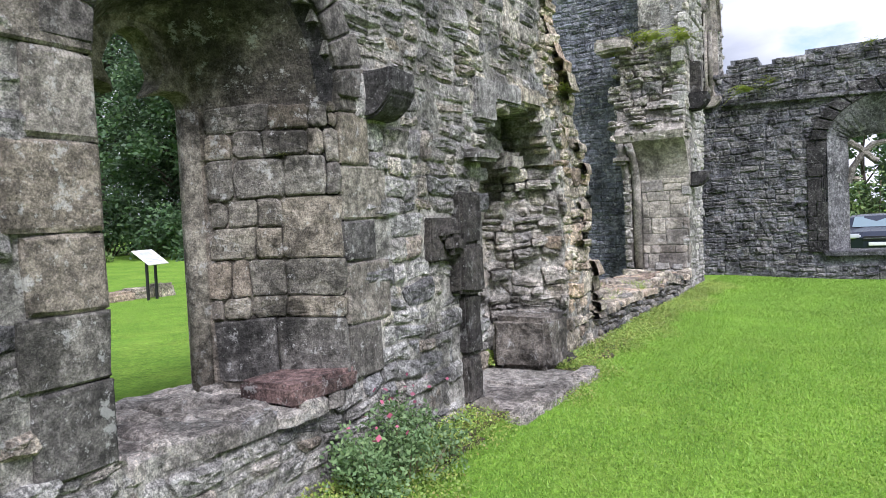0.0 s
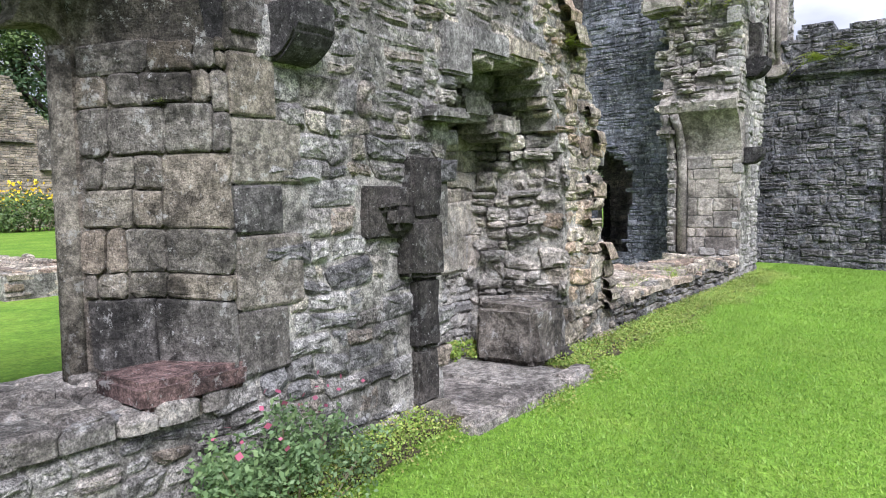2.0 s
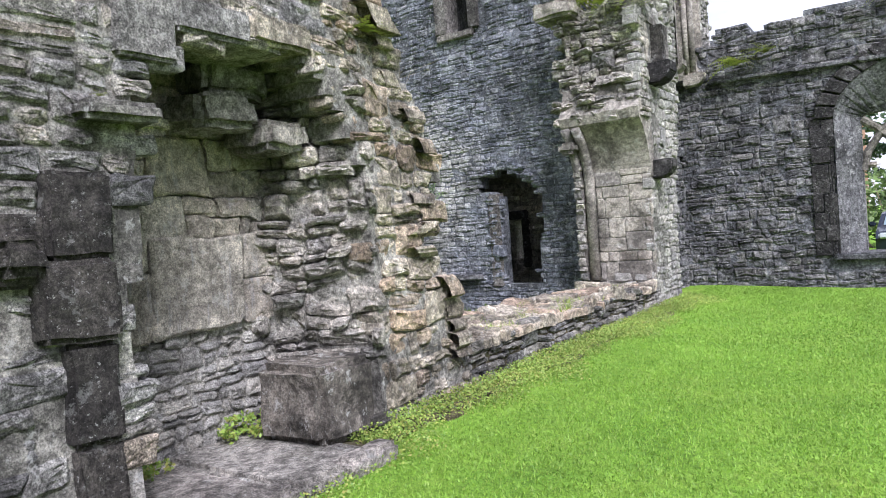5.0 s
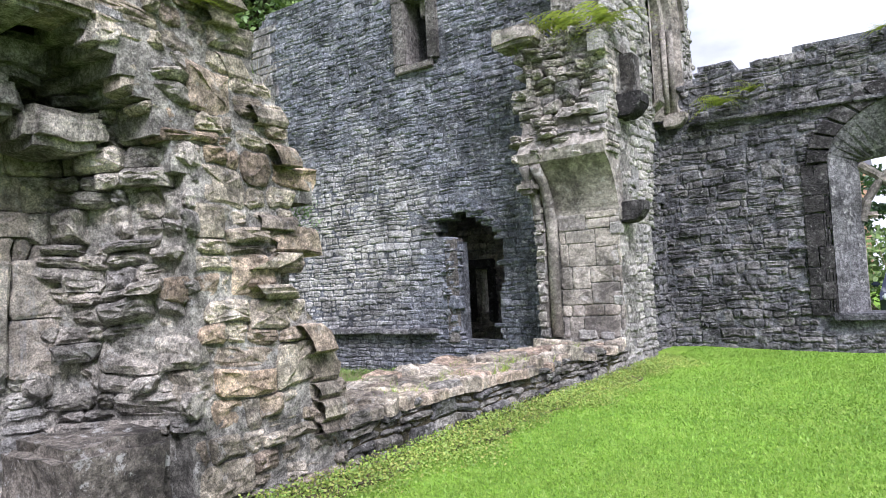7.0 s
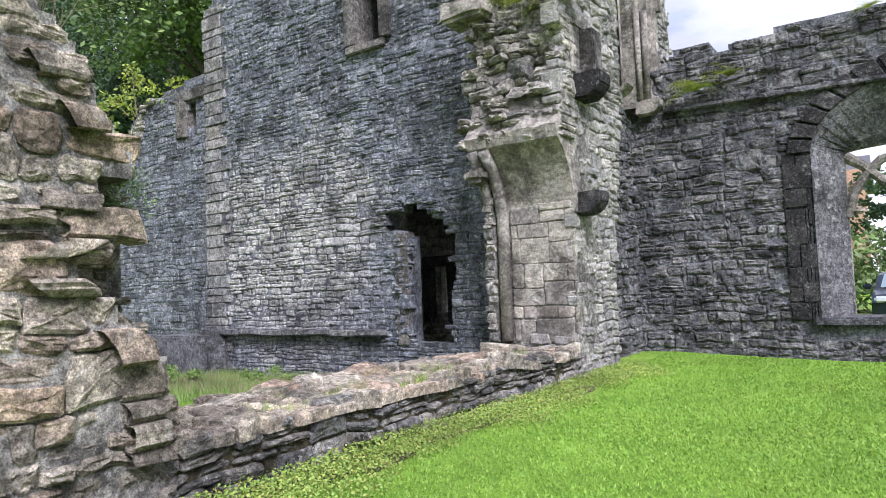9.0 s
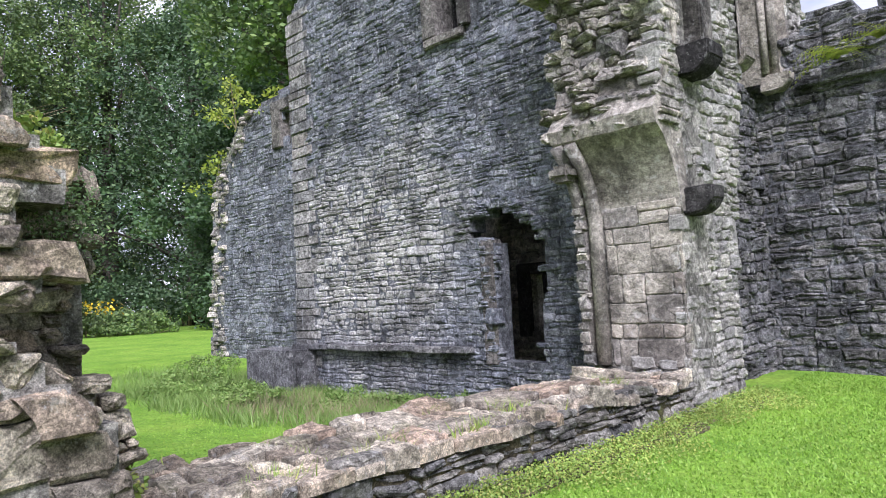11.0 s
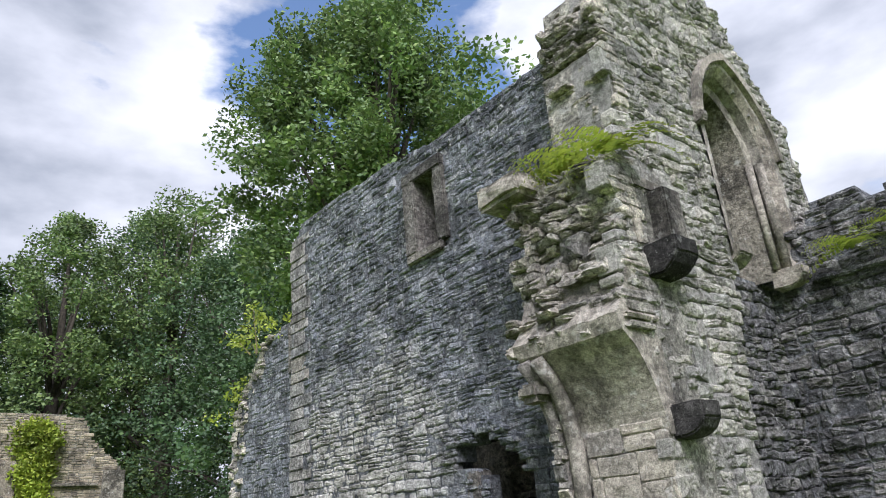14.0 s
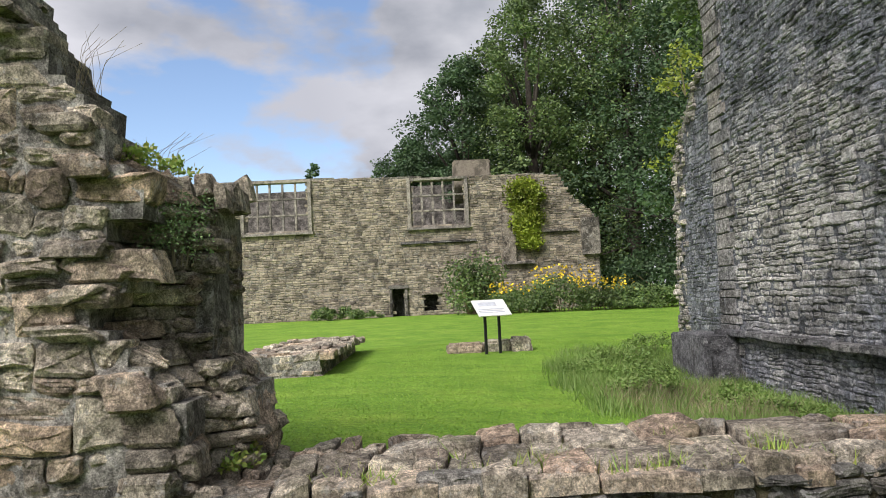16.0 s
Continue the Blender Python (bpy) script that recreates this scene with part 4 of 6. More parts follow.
wall_tower = core("wall_tower", lambda u, v: in_tower(u, v) and not in_lancet_poly(u, v) and not in_niche(u, v), 14.6, 19.6, -0.1, 9.1, 0.1, plane_x(0.0), -0.03, -0.5, M_PALE)
structure(wall_tower, "pale rubble gable of the tower with a tall pointed window")
core("tower_backing", lambda u, v: in_tower(u, v) and not in_lancet_poly(u, v), 14.6, 19.6, -0.1, 9.1, 0.1, plane_x(0.0), -0.5, -0.95, M_MORTAR, wall_tower)


def order(name, a, b, xa, xb, mat, label="", cuts=1):
    (wa, ra), (wb, rb) = a, b
    return loft(name, pointed(lan[0], wa, lan[1], ra, 4.36), pointed(lan[0], wb, lan[1], rb, 4.36), xa, xb, mat, wall_tower, label, cuts=cuts)


hood_a, hood_b = pointed(lan[0], 1.06, lan[1], 1.46, 6.25)[1:-1], pointed(lan[0], 0.96, lan[1], 1.34, 6.25)[1:-1]
loft("hood_mould", hood_a, hood_b, 0.09, 0.09, M_PIER, wall_tower, "moulded pointed hood over the window", cuts=1)
loft("hood_side", hood_a, hood_a, -0.03, 0.09, M_PIER, wall_tower, cuts=1)
loft("hood_under", hood_b, hood_b, 0.09, 0.0, M_PIER, wall_tower, cuts=1)
order("lancet_order", (1.0, 1.38), (0.90, 1.27), 0.015, 0.012, M_PIER, "chamfered window jamb")
order("lancet_order", (0.90, 1.27), (0.82, 1.18), 0.012, -0.10, M_PIER)
order("lancet_order", (0.82, 1.18), (0.80, 1.15), -0.10, -0.24, M_PIER)
order("lancet_order", (0.80, 1.15), (0.66, 1.0), -0.24, -0.26, M_PIER)
order("lancet_splay", (0.66, 1.0), (0.50, 0.85), -0.26, -0.95, M_ASHLAR, cuts=3)
for sg in (1, -1):
    for off, xx, rad in ((0.80, -0.16, 0.065), (0.67, -0.25, 0.055)):
        v, f = tube([(xx, lan[0] + sg * off, 4.50), (xx, lan[0] + sg * off, 6.1)], [rad, rad], 12)
        solid("lancet_shaft", v, f, M_PIER, wall_tower, smooth=True)
    corbel("jamb_base", (-0.35, lan[0] + sg * 0.80 - 0.16, 4.22), (0.08, lan[0] + sg * 0.80 + 0.18, 4.48), M_PIER, wall_tower, "moulded base stone of the window jamb")
corbel("hood_stop", (-0.05, 16.58, 6.08), (0.12, 16.72, 6.24), M_WORN_SHADE, wall_tower, "carved stop of the hood mould")
part("niche_slab", box_bm((-0.1, 15.11, 4.08), (0.20, 15.42, 4.74), 0.02, 0.008, 2), M_WORN_SHADE, wall_tower, "dark upright slab beside the niche")
part("niche_head", box_bm((-0.2, 14.86, 4.75), (0.025, 15.5, 4.90), 0.02, 0.008, 2), M_PIER, wall_tower)
part("niche_jamb", box_bm((-0.2, 14.74, 4.08), (0.02, 14.91, 4.74), 0.02, 0.008, 2), M_PIER, wall_tower)
corbel("corbel", (-0.1, 14.86, 3.74), (0.36, 15.24, 4.08), M_SOOT_SHADE, wall_tower, "dark rounded stone corbel")
corbel("corbel", (-0.1, 14.74, 2.20), (0.34, 15.04, 2.50), M_SOOT_SHADE, wall_tower, "dark rounded stone corbel")
# recess under the lancet, its shade put into dark mortar and stone
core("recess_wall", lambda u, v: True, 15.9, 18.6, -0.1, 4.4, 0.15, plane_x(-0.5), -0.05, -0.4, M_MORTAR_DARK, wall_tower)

# ---- pier, springing of the lost arch, and broken masonry over it ----
pier = core("wall_pier", lambda u, v: True, -1.22, 0.0, -0.1, 5.0, 0.1, plane_south(14.70), 0.022, -0.6, M_MORTAR, jitter=0.006)
structure(pier, "window pier of dressed stone with the springing of a lost arch")


def springing():
    prof = [(14.68, 2.25), (14.655, 2.45), (14.60, 2.66), (14.51, 2.86), (14.40, 3.03), (14.26, 3.16), (14.22, 3.30), (14.34, 3.46), (14.46, 3.8), (14.8, 3.9), (14.8, 2.25)]
    n = len(prof)
    xs = [-1.32 + 1.33 * k / 10 for k in range(11)]
    verts, faces = [], []
    for x in xs:
        for i, (y, z) in enumerate(prof):
            p = Vector((x, y, z))
            verts.append(p + noise.noise_vector(p * 4) * (0.012 if i < 6 else 0.05))
    for k in range(len(xs) - 1):
        for i in range(n):
            j = (i + 1) % n
            faces.append((k * n + i, (k + 1) * n + i, (k + 1) * n + j, k * n + j))
    faces.append(tuple(range(n)))
    faces.append(tuple((len(xs) - 1) * n + i for i in range(n))[::-1])
    return solid("springing", verts, faces, M_PIER, pier, "curved soffit stone of a lost arch")


springing()
for k, xx in enumerate((-1.20, -1.02)):
    v, f = tube([(xx, 14.62, 0.6), (xx, 14.62, 2.25), (xx - 0.01, 14.56, 2.6), (xx - 0.03, 14.44, 2.9), (xx - 0.05, 14.26, 3.12)], [0.085, 0.085, 0.085, 0.08, 0.08], 12)
    solid("pier_shaft", v, f, M_PIER, pier, "rounded shaft of the pier", smooth=True)
part("cusp", box_bm((-1.38, 14.22, 2.72), (-1.08, 14.55, 2.92), 0.06, 0.03, 2, 4), M_PIER, pier, "broken tracery stub")

# ---- far wall with its traceried window ----
AX, AW, ASP, ASI = 4.25, 1.95, 3.2, 0.64
in_farwall = poly_in([(-1.3, -0.3), (12, -0.3), (12, 5.1), (4, 5.3), (2.2, 5.28), (1.3, 5.2), (0.95, 5.05), (0.9, 5.3), (0.3, 5.3), (0.2, 5.0), (-1.3, 4.9)])


def in_farwin(u, v, g=0.0):
    if v < ASI - g or abs(u - AX) > AW + g:
        return False
    return v < ASP or ((u - AX) / (AW + g)) ** 2 + ((v - ASP) / (1.15 + g)) ** 2 < 1


PYF = plane_south(18.5)
wall_far = core("wall_far", lambda u, v: in_farwall(u, v) and not in_farwin(u, v), -1.3, 12, -0.2, 5.4, 0.1, PYF, -0.022, -0.9, M_MORTAR_DARK)
structure(wall_far, "long dark rubble wall with a wide traceried window opening")


def far_arch(name, w0, h0, w1, h1, y0, y1, mat, label=""):
    def pts(w, h):
        return [(AX - w, ASI)] + [(AX - w * math.cos(math.pi * k / 24), ASP + h * math.sin(math.pi * k / 24)) for k in range(25)] + [(AX + w, ASI)]
    a, b = pts(w0, h0), pts(w1, h1)
    verts = [(x, y0, zz) for x, zz in a] + [(x, y1, zz) for x, zz in b]
    n = len(a)
    return solid(name, verts, [(i, i + 1, n + i + 1, n + i) for i in range(n - 1)], mat, wall_far, label, smooth=False)


for k in range(17):
    t0, t1 = math.pi * k / 17 + 0.012, math.pi * (k + 1) / 17 - 0.012
    ring = []
    for t, w, hh in ((t0, AW, 1.12), (t1, AW, 1.12), (t1, AW + 0.33, 1.44), (t0, AW + 0.33, 1.44)):
        ring.append((AX - w * math.cos(t), ASP + hh * math.sin(t)))
    bm = bmesh.new()
    vs = [bm.verts.new((x, yy, zz)) for yy in (18.43, 18.62) for x, zz in ring]
    for f in ((0, 1, 2, 3), (7, 6, 5, 4), (0, 4, 5, 1), (1, 5, 6, 2), (2, 6, 7, 3), (3, 7, 4, 0)):
        bm.faces.new([vs[q] for q in f])
    bmesh.ops.recalc_face_normals(bm, faces=bm.faces[:])
    bmesh.ops.bevel(bm, geom=bm.edges[:], offset=0.015, segments=1, affect="EDGES")
    part("voussoir", bm, M_SOOT_SHADE, wall_far)
far_arch("arch_reveal", AW, 1.12, AW - 0.42, 0.10, 18.46, 18.95, M_FAR, "weathered splayed window reveal")
far_arch("arch_inner", AW - 0.42, 0.10, AW - 0.42, 0.10, 18.95, 19.1, M_PIER)
far_arch("arch_back", AW - 0.42, 0.10, AW, 1.12, 19.1, 19.42, M_FAR)
part("window_sill", box_bm((2.2, 18.40, 0.52), (6.4, 19.45, 0.66), 0.03, 0.02, 3), M_FAR, wall_far, "worn stone window sill")
for path in ([(2.70, 19.0, 2.20), (2.80, 19.0, 2.55), (3.02, 19.0, 2.88), (3.20, 19.0, 3.05), (3.45, 19.0, 3.10)], [(2.72, 19.0, 3.15), (2.95, 19.0, 2.98), (3.2, 19.0, 2.72), (3.3, 19.0, 2.66)]):
    v, f = tube(path, [0.09, 0.075, 0.07, 0.07, 0.06][:len(path)], 8)
    solid("tracery_bar", v, f, M_PIER, wall_far, "broken curved tracery bar")
part("tracery_cusp", box_bm((2.74, 18.94, 2.22), (2.98, 19.06, 2.34), 0.05, 0.02, 1), M_PIER, wall_far)
for k in range(24):
    xa = 0.1 + k * 0.33
    part("ledge_stone", box_bm((xa, 18.38, 4.20 - 0.008 * k), (xa + 0.32, 18.55, 4.28 - 0.008 * k), 0.02, 0.015, 1, k), M_FAR, wall_far)

# ---- the ruined house across the lawn ----
house = tagged(holder("ruined_house", (-38.5, 8, 0.3)), "roofless pale stone house front with mullioned windows", "house")
PH = plane_x(-38.5)
HY, HZ = (-8.0, 20.6), 0.2
in_house = poly_in([(-12, 0.0), (20.5, 0.0), (20.45, 3.0), (20.3, 6.1), (18.7, 7.5), (18.2, 8.75), (14.3, 8.85), (8, 8.95), (2, 9.15), (-12, 9.2)])
H_WINS = ((-1.35, 2.6, 5.9, 8.95), (8.95, 12.3, 5.85, 8.7))
H_OPEN = H_WINS + ((7.55, 8.35, 0.2, 2.05), (9.45, 10.4, 0.66, 1.6), (12.9, 13.8, 0.5, 1.2))


def house_region(u, v):
    return in_house(u, v) and not any(a < u < b and c < v < d for a, b, c, d in H_OPEN)


def local(ob):
    ob.matrix_parent_inverse = Matrix.Translation(house.location).inverted()
    return ob


house_wall = local(core("wall", house_region, -12, 20.6, 0.0, 9.3, 0.15, PH, -0.018, -0.8, M_MORTAR_HOUSE, house, 0.015))
for (a, b, c, d), cols in zip(H_WINS, (5, 5)):
    win = local(part("window", box_bm((-38.62, a, d - 0.02), (-38.42, b, d + 0.16), 0.02), M_PIER, house, "tall unglazed stone mullioned window"))
    for k in range(cols + 1):
        yy = a + (b - a) * k / cols
        part("mullion", box_bm((-38.66, yy - 0.065, c), (-38.52, yy + 0.065, d), 0.02), M_PIER, win)
    for k in range(4):
        zz = c + (d - c) * k / 3
        part("transom", box_bm((-38.65, a, zz - 0.06), (-38.51, b, zz + 0.06), 0.02), M_PIER, win)
for lo, hi in (((-38.48, 7.35, 2.05), (-38.3, 8.55, 2.28)), ((-38.48, 7.40, 0.3), (-38.36, 7.56, 2.05)), ((-38.48, 8.34, 0.3), (-38.36, 8.5, 2.05)),
               ((-38.48, 9.3, 1.6), (-38.38, 10.55, 1.76)), ((-38.48, 8.2, 4.75), (-38.34, 12.9, 4.9)), ((-38.5, 19.4, 3.6), (-38.2, 20.5, 5.9)),
               ((-38.48, 14.5, 3.4), (-38.2, 15.3, 6.4)), ((-38.48, 14.4, 3.2), (-38.15, 16.4, 3.4)), ((-38.48, 15.6, 5.1), (-38.3, 19.2, 5.25))):
    local(part("dressing", box_bm(lo, hi, 0.03, 0.02, 1), M_ASHLAR, house))
for (a, b, c, d) in H_WINS:
    for lo, hi in (((-38.52, a - 0.22, c - 0.1), (-38.36, a, d + 0.16)), ((-38.52, b, c - 0.1), (-38.36, b + 0.22, d + 0.16)), ((-38.52, a - 0.3, c - 0.24), (-38.30, b + 0.3, c - 0.06))):
        local(part("window_surround", box_bm(lo, hi, 0.02, 0.01, 1), M_PIER, house))
local(part("chimney", box_bm((-41.2, 11.7, 7.5), (-39.6, 14.1, 10.1), 0.08, 0.03, 3), M_HOUSE, house, "broad stone chimney stub"))
# rear wall coloured darker to imitate the dim inside behind the mullions
local(part("rear_wall", box_bm((-46.5, -12, 0), (-46.0, 20, 9.6), 0.05), M_WORN_SHADE, house))
# added near-black slab behind the openings, standing in for the unlit interior
local(part("dark_room", box_bm((-39.9, 6.8, 0.1), (-39.4, 11.2, 2.6), 0.02), M_SOOT_SHADE, house))


# ---- trees ----
def tree(x, y, h, spread, mat, label, base=0.0, n=150, each=70, leaf=0.34, low=0.18, seed=0):
    r = np.random.default_rng(seed)
    t = tagged(holder("tree", (x, y, base)), label, "tree", "trees beyond the ruin")
    v, f = tube([(0, 0, -0.2), (0.1, 0, h * 0.2), (0.0, 0.15, h * 0.5), (0.1, 0, h * 0.9)], [h * 0.028, h * 0.022, h * 0.015, h * 0.003], 9)
    solid("trunk", v, f, M_BARK, t, smooth=True)
    cen, rad = [], []
    for k in range(n):
        a = r.uniform(0, 2 * math.pi)
        s = low + (1 - low) * r.uniform(0, 1) ** 0.8
        prof = math.sin(math.pi * min(1, (s - low) / (1 - low) * 0.86 + 0.14)) ** 0.6
        lobe = 1 + 0.28 * math.sin(3 * a + seed) + 0.18 * math.sin(5 * a + 7 * s + seed * 2)
        d = spread * prof * lobe * r.uniform(0.45, 1.0)
        cen.append((d * math.cos(a), d * math.sin(a), h * s + r.normal() * 0.3))
        rad.append(spread * r.uniform(0.12, 0.26))
    for k in range(0, n, 12):
        c = Vector(cen[k])
        st = Vector((0.05, 0.05, max(h * 0.15, c.z * 0.62)))
        v, f = tube([st, st.lerp(c, 0.5) + Vector((0, 0, 0.3)), c], [h * 0.008, h * 0.005, h * 0.001], 5)
        solid("limb", v, f, M_BARK, t, smooth=True)
    v, f = leaves(clumps(cen, rad, each), leaf, flat=0.55)
    crown = solid("crown", v, f, mat, t)
    return t


TREES = [(-42, 29, 22, 7, M_LEAF2, 0), (-54, 25, 28, 8.5, M_LEAF2, 1), (-33, 31, 24, 7.5, M_LEAF2, 2), (-54, 36, 30, 8.5, M_LEAF, 3), (-42, 40, 30, 8.5, M_LEAF, 4),
         (-30, 41, 30, 8.5, M_LEAF, 5), (-24, 31, 19, 6.0, M_LEAF2, 6), (-59, 18.5, 22, 6.5, M_LEAF, 7), (-19, 25, 25.5, 6.0, M_LEAF, 8), (-66, 27, 22, 8, M_LEAF2, 9),
         (-31.5, 28, 14, 5.0, M_LEAF2, 12), (-48, 25.5, 28, 6.5, M_LEAF, 13), (-48, 18, 24.5, 5.5, M_LEAF, 15), (-50, 13, 20, 5.0, M_LEAF2, 16), (-52, 8.8, 14, 4.0, M_LEAF2, 17), (-60, 12.5, 15, 5.0, M_LEAF2, 14)]
for x, y, h, sp, m, s in TREES:
    tree(x, y, h, sp, m, "tall broad-leaved tree in full green leaf", n=280 if s != 8 else 420, each=112 if s != 8 else 210, leaf=0.27 if s != 8 else 0.24, seed=s, low=0.08 if s != 8 else 0.42)
tree(-65, -1.5, 15.2, 1.5, M_LEAF2, "small dark pointed conifer on the skyline", n=60, each=50, leaf=0.3, seed=31)


def bush(name, x, y, w, d, h, mat, label, cat, n=40, each=60, leaf=0.12, base=None, seed=0, flowers=None, fl_n=200, fl_size=0.1):
    r = np.random.default_rng(seed)
    b = ground_z(x, y) if base is None else base
    t = tagged(holder(name, (x, y, b)), label, cat)
    cen = [(r.uniform(-w, w) * 0.5, r.uniform(-d, d) * 0.5, 0) for _ in range(n)]
    cen = [(a, c, h * r.uniform(0.15, 0.85) * (1 - 0.5 * (abs(a / w) + abs(c / d)))) for a, c, _ in cen]
    v, f = leaves(clumps(cen, [h * r.uniform(0.16, 0.3) for _ in cen], each), leaf, flat=0.8, up=0.25)
    solid("foliage", v, f, mat, t)["kind"] = "stuff"
    st_v, st_f = [], []
    for c in cen[::4]:
        v, f = tube([(c[0] * 0.5, c[1] * 0.5, -0.05), (c[0], c[1], c[2])], [h * 0.012, h * 0.006], 4)
        st_f += [tuple(i + len(st_v) for i in q) for q in f]
        st_v += v
    solid("stems", st_v, st_f, M_DRY, t)
    if flowers:
        pts = [(r.uniform(-w, w) * 0.5, r.uniform(-d, d) * 0.5, h * r.uniform(0.6, 1.0)) for _ in range(fl_n)]
        v, f = leaves(np.array(pts), fl_size, flat=0.3, aspect=0.9)
        solid("blossom", v, f, flowers, t)["kind"] = "stuff"
    return t


bush("undergrowth", -42, 28.5, 5, 13, 5.0, M_LEAF2, "dark green undergrowth below the tall trees", "undergrowth", n=150, each=70, leaf=0.28, seed=90)
bush("undergrowth", -30, 30.0, 5, 11, 4.0, M_LEAF2, "dark green undergrowth below the tall trees", "undergrowth", n=130, each=70, leaf=0.26, seed=91)
bush("shrub", -36.3, 12.6, 2.4, 2.4, 4.4, M_LEAF, "upright green shrub against the house front", "shrub", n=60, each=70, leaf=0.2, seed=3)
for zz, w, s in ((6.6, 1.9, 4), (5.3, 1.5, 5), (4.0, 1.0, 6)):
    bush("ivy", -38.3, 16.0, 0.5, w, 2.4, M_IVY, "bright yellow-green ivy hanging on the house front", "ivy", n=60, each=50, leaf=0.2, base=zz, seed=s)
for k, (x, y, w, h) in enumerate(((-34.5, 15.0, 3.5, 1.7), (-34.0, 17.2, 3.5, 2.5), (-33.5, 19.4, 3.0, 1.8), (-33.0, 21.6, 3.4, 1.6))):
    bush("flower_bed", x, y, 2.6, w, h, M_LEAF, "border of tall yellow daisies and green stems", "flower bed", n=60, each=60, leaf=0.16, seed=20 + k, flowers=M_YELLOW if k < 3 else None, fl_n=170, fl_size=0.16)
bush("flower_bed", -37.0, 4.2, 1.2, 3.2, 0.9, M_LEAF, "low green planting along the house front", "flower bed", n=40, each=50, leaf=0.16, seed=30)
bush("flower_bed", -37.2, 6.2, 0.9, 1.6, 0.6, M_LEAF, "low green planting along the house front", "flower bed", n=20, each=50, leaf=0.12, seed=31)
for k, (x, y, w, d, h) in enumerate(((-4.2, 14.5, 1.4, 0.6, 0.3), (-6.9, 13.3, 1.2, 1.0, 0.5), (-5.4, 14.2, 1.2, 0.8, 0.45), (-8.2, 13.8, 1.0, 0.8, 0.4), (-3.0, 14.3, 1.2, 0.8, 0.35), (-10.2, 13.9, 1.6, 1.2, 0.5), (-11.6, 15.0, 1.6, 1.2, 0.55), (-9.0, 12.9, 1.2, 0.8, 0.4))):
    bush("weed_patch", x, y, w, d, h, M_RANK, "patch of low weeds by the tower foot", "weeds", n=34, each=60, leaf=0.05, seed=40 + k)
bush("red_valerian", 0.30, 3.95, 0.45, 0.95, 0.62, M_VALERIAN, "leafy weed with small pink flowers at the wall foot", "weed", n=70, each=70, leaf=0.034, seed=50, flowers=M_PINK, fl_n=26, fl_size=0.035)


def fern(x, y, zz, n_fr, length, mat, label, drop=0.6, side=(1, 0), seed=0):
    """A tuft of arching fronds with small leaflets."""
    r = random.Random(seed)
    t = tagged(holder("fern", (x, y, zz)), label, "fern", "ferns on the walls")
    verts, faces = [], []
    for _ in range(n_fr):
        a = math.atan2(side[1], side[0]) + r.uniform(-1.5, 1.5)
        L = length * r.uniform(0.6, 1.2)
        up = r.uniform(0.2, 0.9)
        for k in range(12):
            s = (k + 1) / 12
            p = Vector((math.cos(a) * L * s, math.sin(a) * L * s, L * (up * s - drop * s * s)))
            sd = Vector((-math.sin(a), math.cos(a), 0.2))
            w = L * 0.16 * (1 - 0.7 * s)
            for sg in (1, -1):
                n0 = len(verts)
                q = p + sd * sg * w
                verts += [p, p + Vector((math.cos(a), math.sin(a), 0)) * w * 0.3 + sd * sg * w * 0.5, q, p - Vector((math.cos(a), math.sin(a), 0)) * w * 0.2 + sd * sg * w * 0.5]
                faces.append((n0, n0 + 1, n0 + 2, n0 + 3))
    solid("fronds", verts, faces, mat, t)
    return t


fern(0.03, 7.75, 3.12, 26, 0.24, M_FERN, "small bright fern growing from the broken wall top", 0.7, (1, 0.2), 1)
fern(0.0, 14.72, 5.1, 26, 0.7, M_FERN, "yellow-green fern on the broken masonry", 0.9, (0.2, -1), 2)
fern(-0.6, 14.75, 5.2, 28, 0.75, M_FERN, "yellow-green fern on the broken masonry", 0.9, (-0.3, -1), 3)
fern(-1.1, 14.85, 5.25, 30, 0.50, M_WEED, "yellow-green fern on the broken masonry", 0.6, (-0.6, -1), 4)
fern(0.75, 18.38, 4.5, 40, 0.55, M_FERN, "green fern hanging from the far wall ledge", 0.7, (0, -1), 5)
fern(1.25, 18.4, 4.62, 26, 0.45, M_FERN, "green fern hanging from the far wall ledge", 0.6, (0, -1), 6)
fern(3.25, 18.4, 5.25, 20, 0.35, M_FERN, "green fern on the far wall top", 0.8, (0, -1), 7)
fern(0.02, 5.62, 2.36, 12, 0.09, M_FERN, "tiny fern on the hood stone", 0.6, (1, 0), 8)
fern(-0.3, 3.66, 2.2, 10, 0.08, M_FERN, "tiny fern on the window jamb", 0.6, (1, -0.5), 9)
bush("ivy", -13.2, 16.9, 2.2, 1.0, 1.6, M_IVY, "yellow-leaved creeper on the broken wall end", "ivy", n=16, each=40, leaf=0.12, base=6.3, seed=60)
bush("ivy", -14.8, 16.9, 1.2, 0.8, 1.4, M_IVY, "yellow-leaved creeper on the broken wall end", "ivy", n=10, each=40, leaf=0.12, base=4.7, seed=61)
bush("wall_weed", -0.45, 8.55, 0.6, 0.5, 0.22, M_WEED, "weeds rooted in the broken wall end", "weed", n=26, each=40, leaf=0.035, base=2.3, seed=62)
bush("wall_weed", -0.95, 8.6, 0.5, 0.4, 0.3, M_WEED, "weeds rooted in the broken wall end", "weed", n=20, each=40, leaf=0.035, base=1.95, seed=63)
bush("wall_weed", -0.4, 17.3, 0.6, 1.0, 0.4, M_FERN, "weeds on the tower top", "weed", n=16, each=40, leaf=0.05, base=8.85, seed=64)



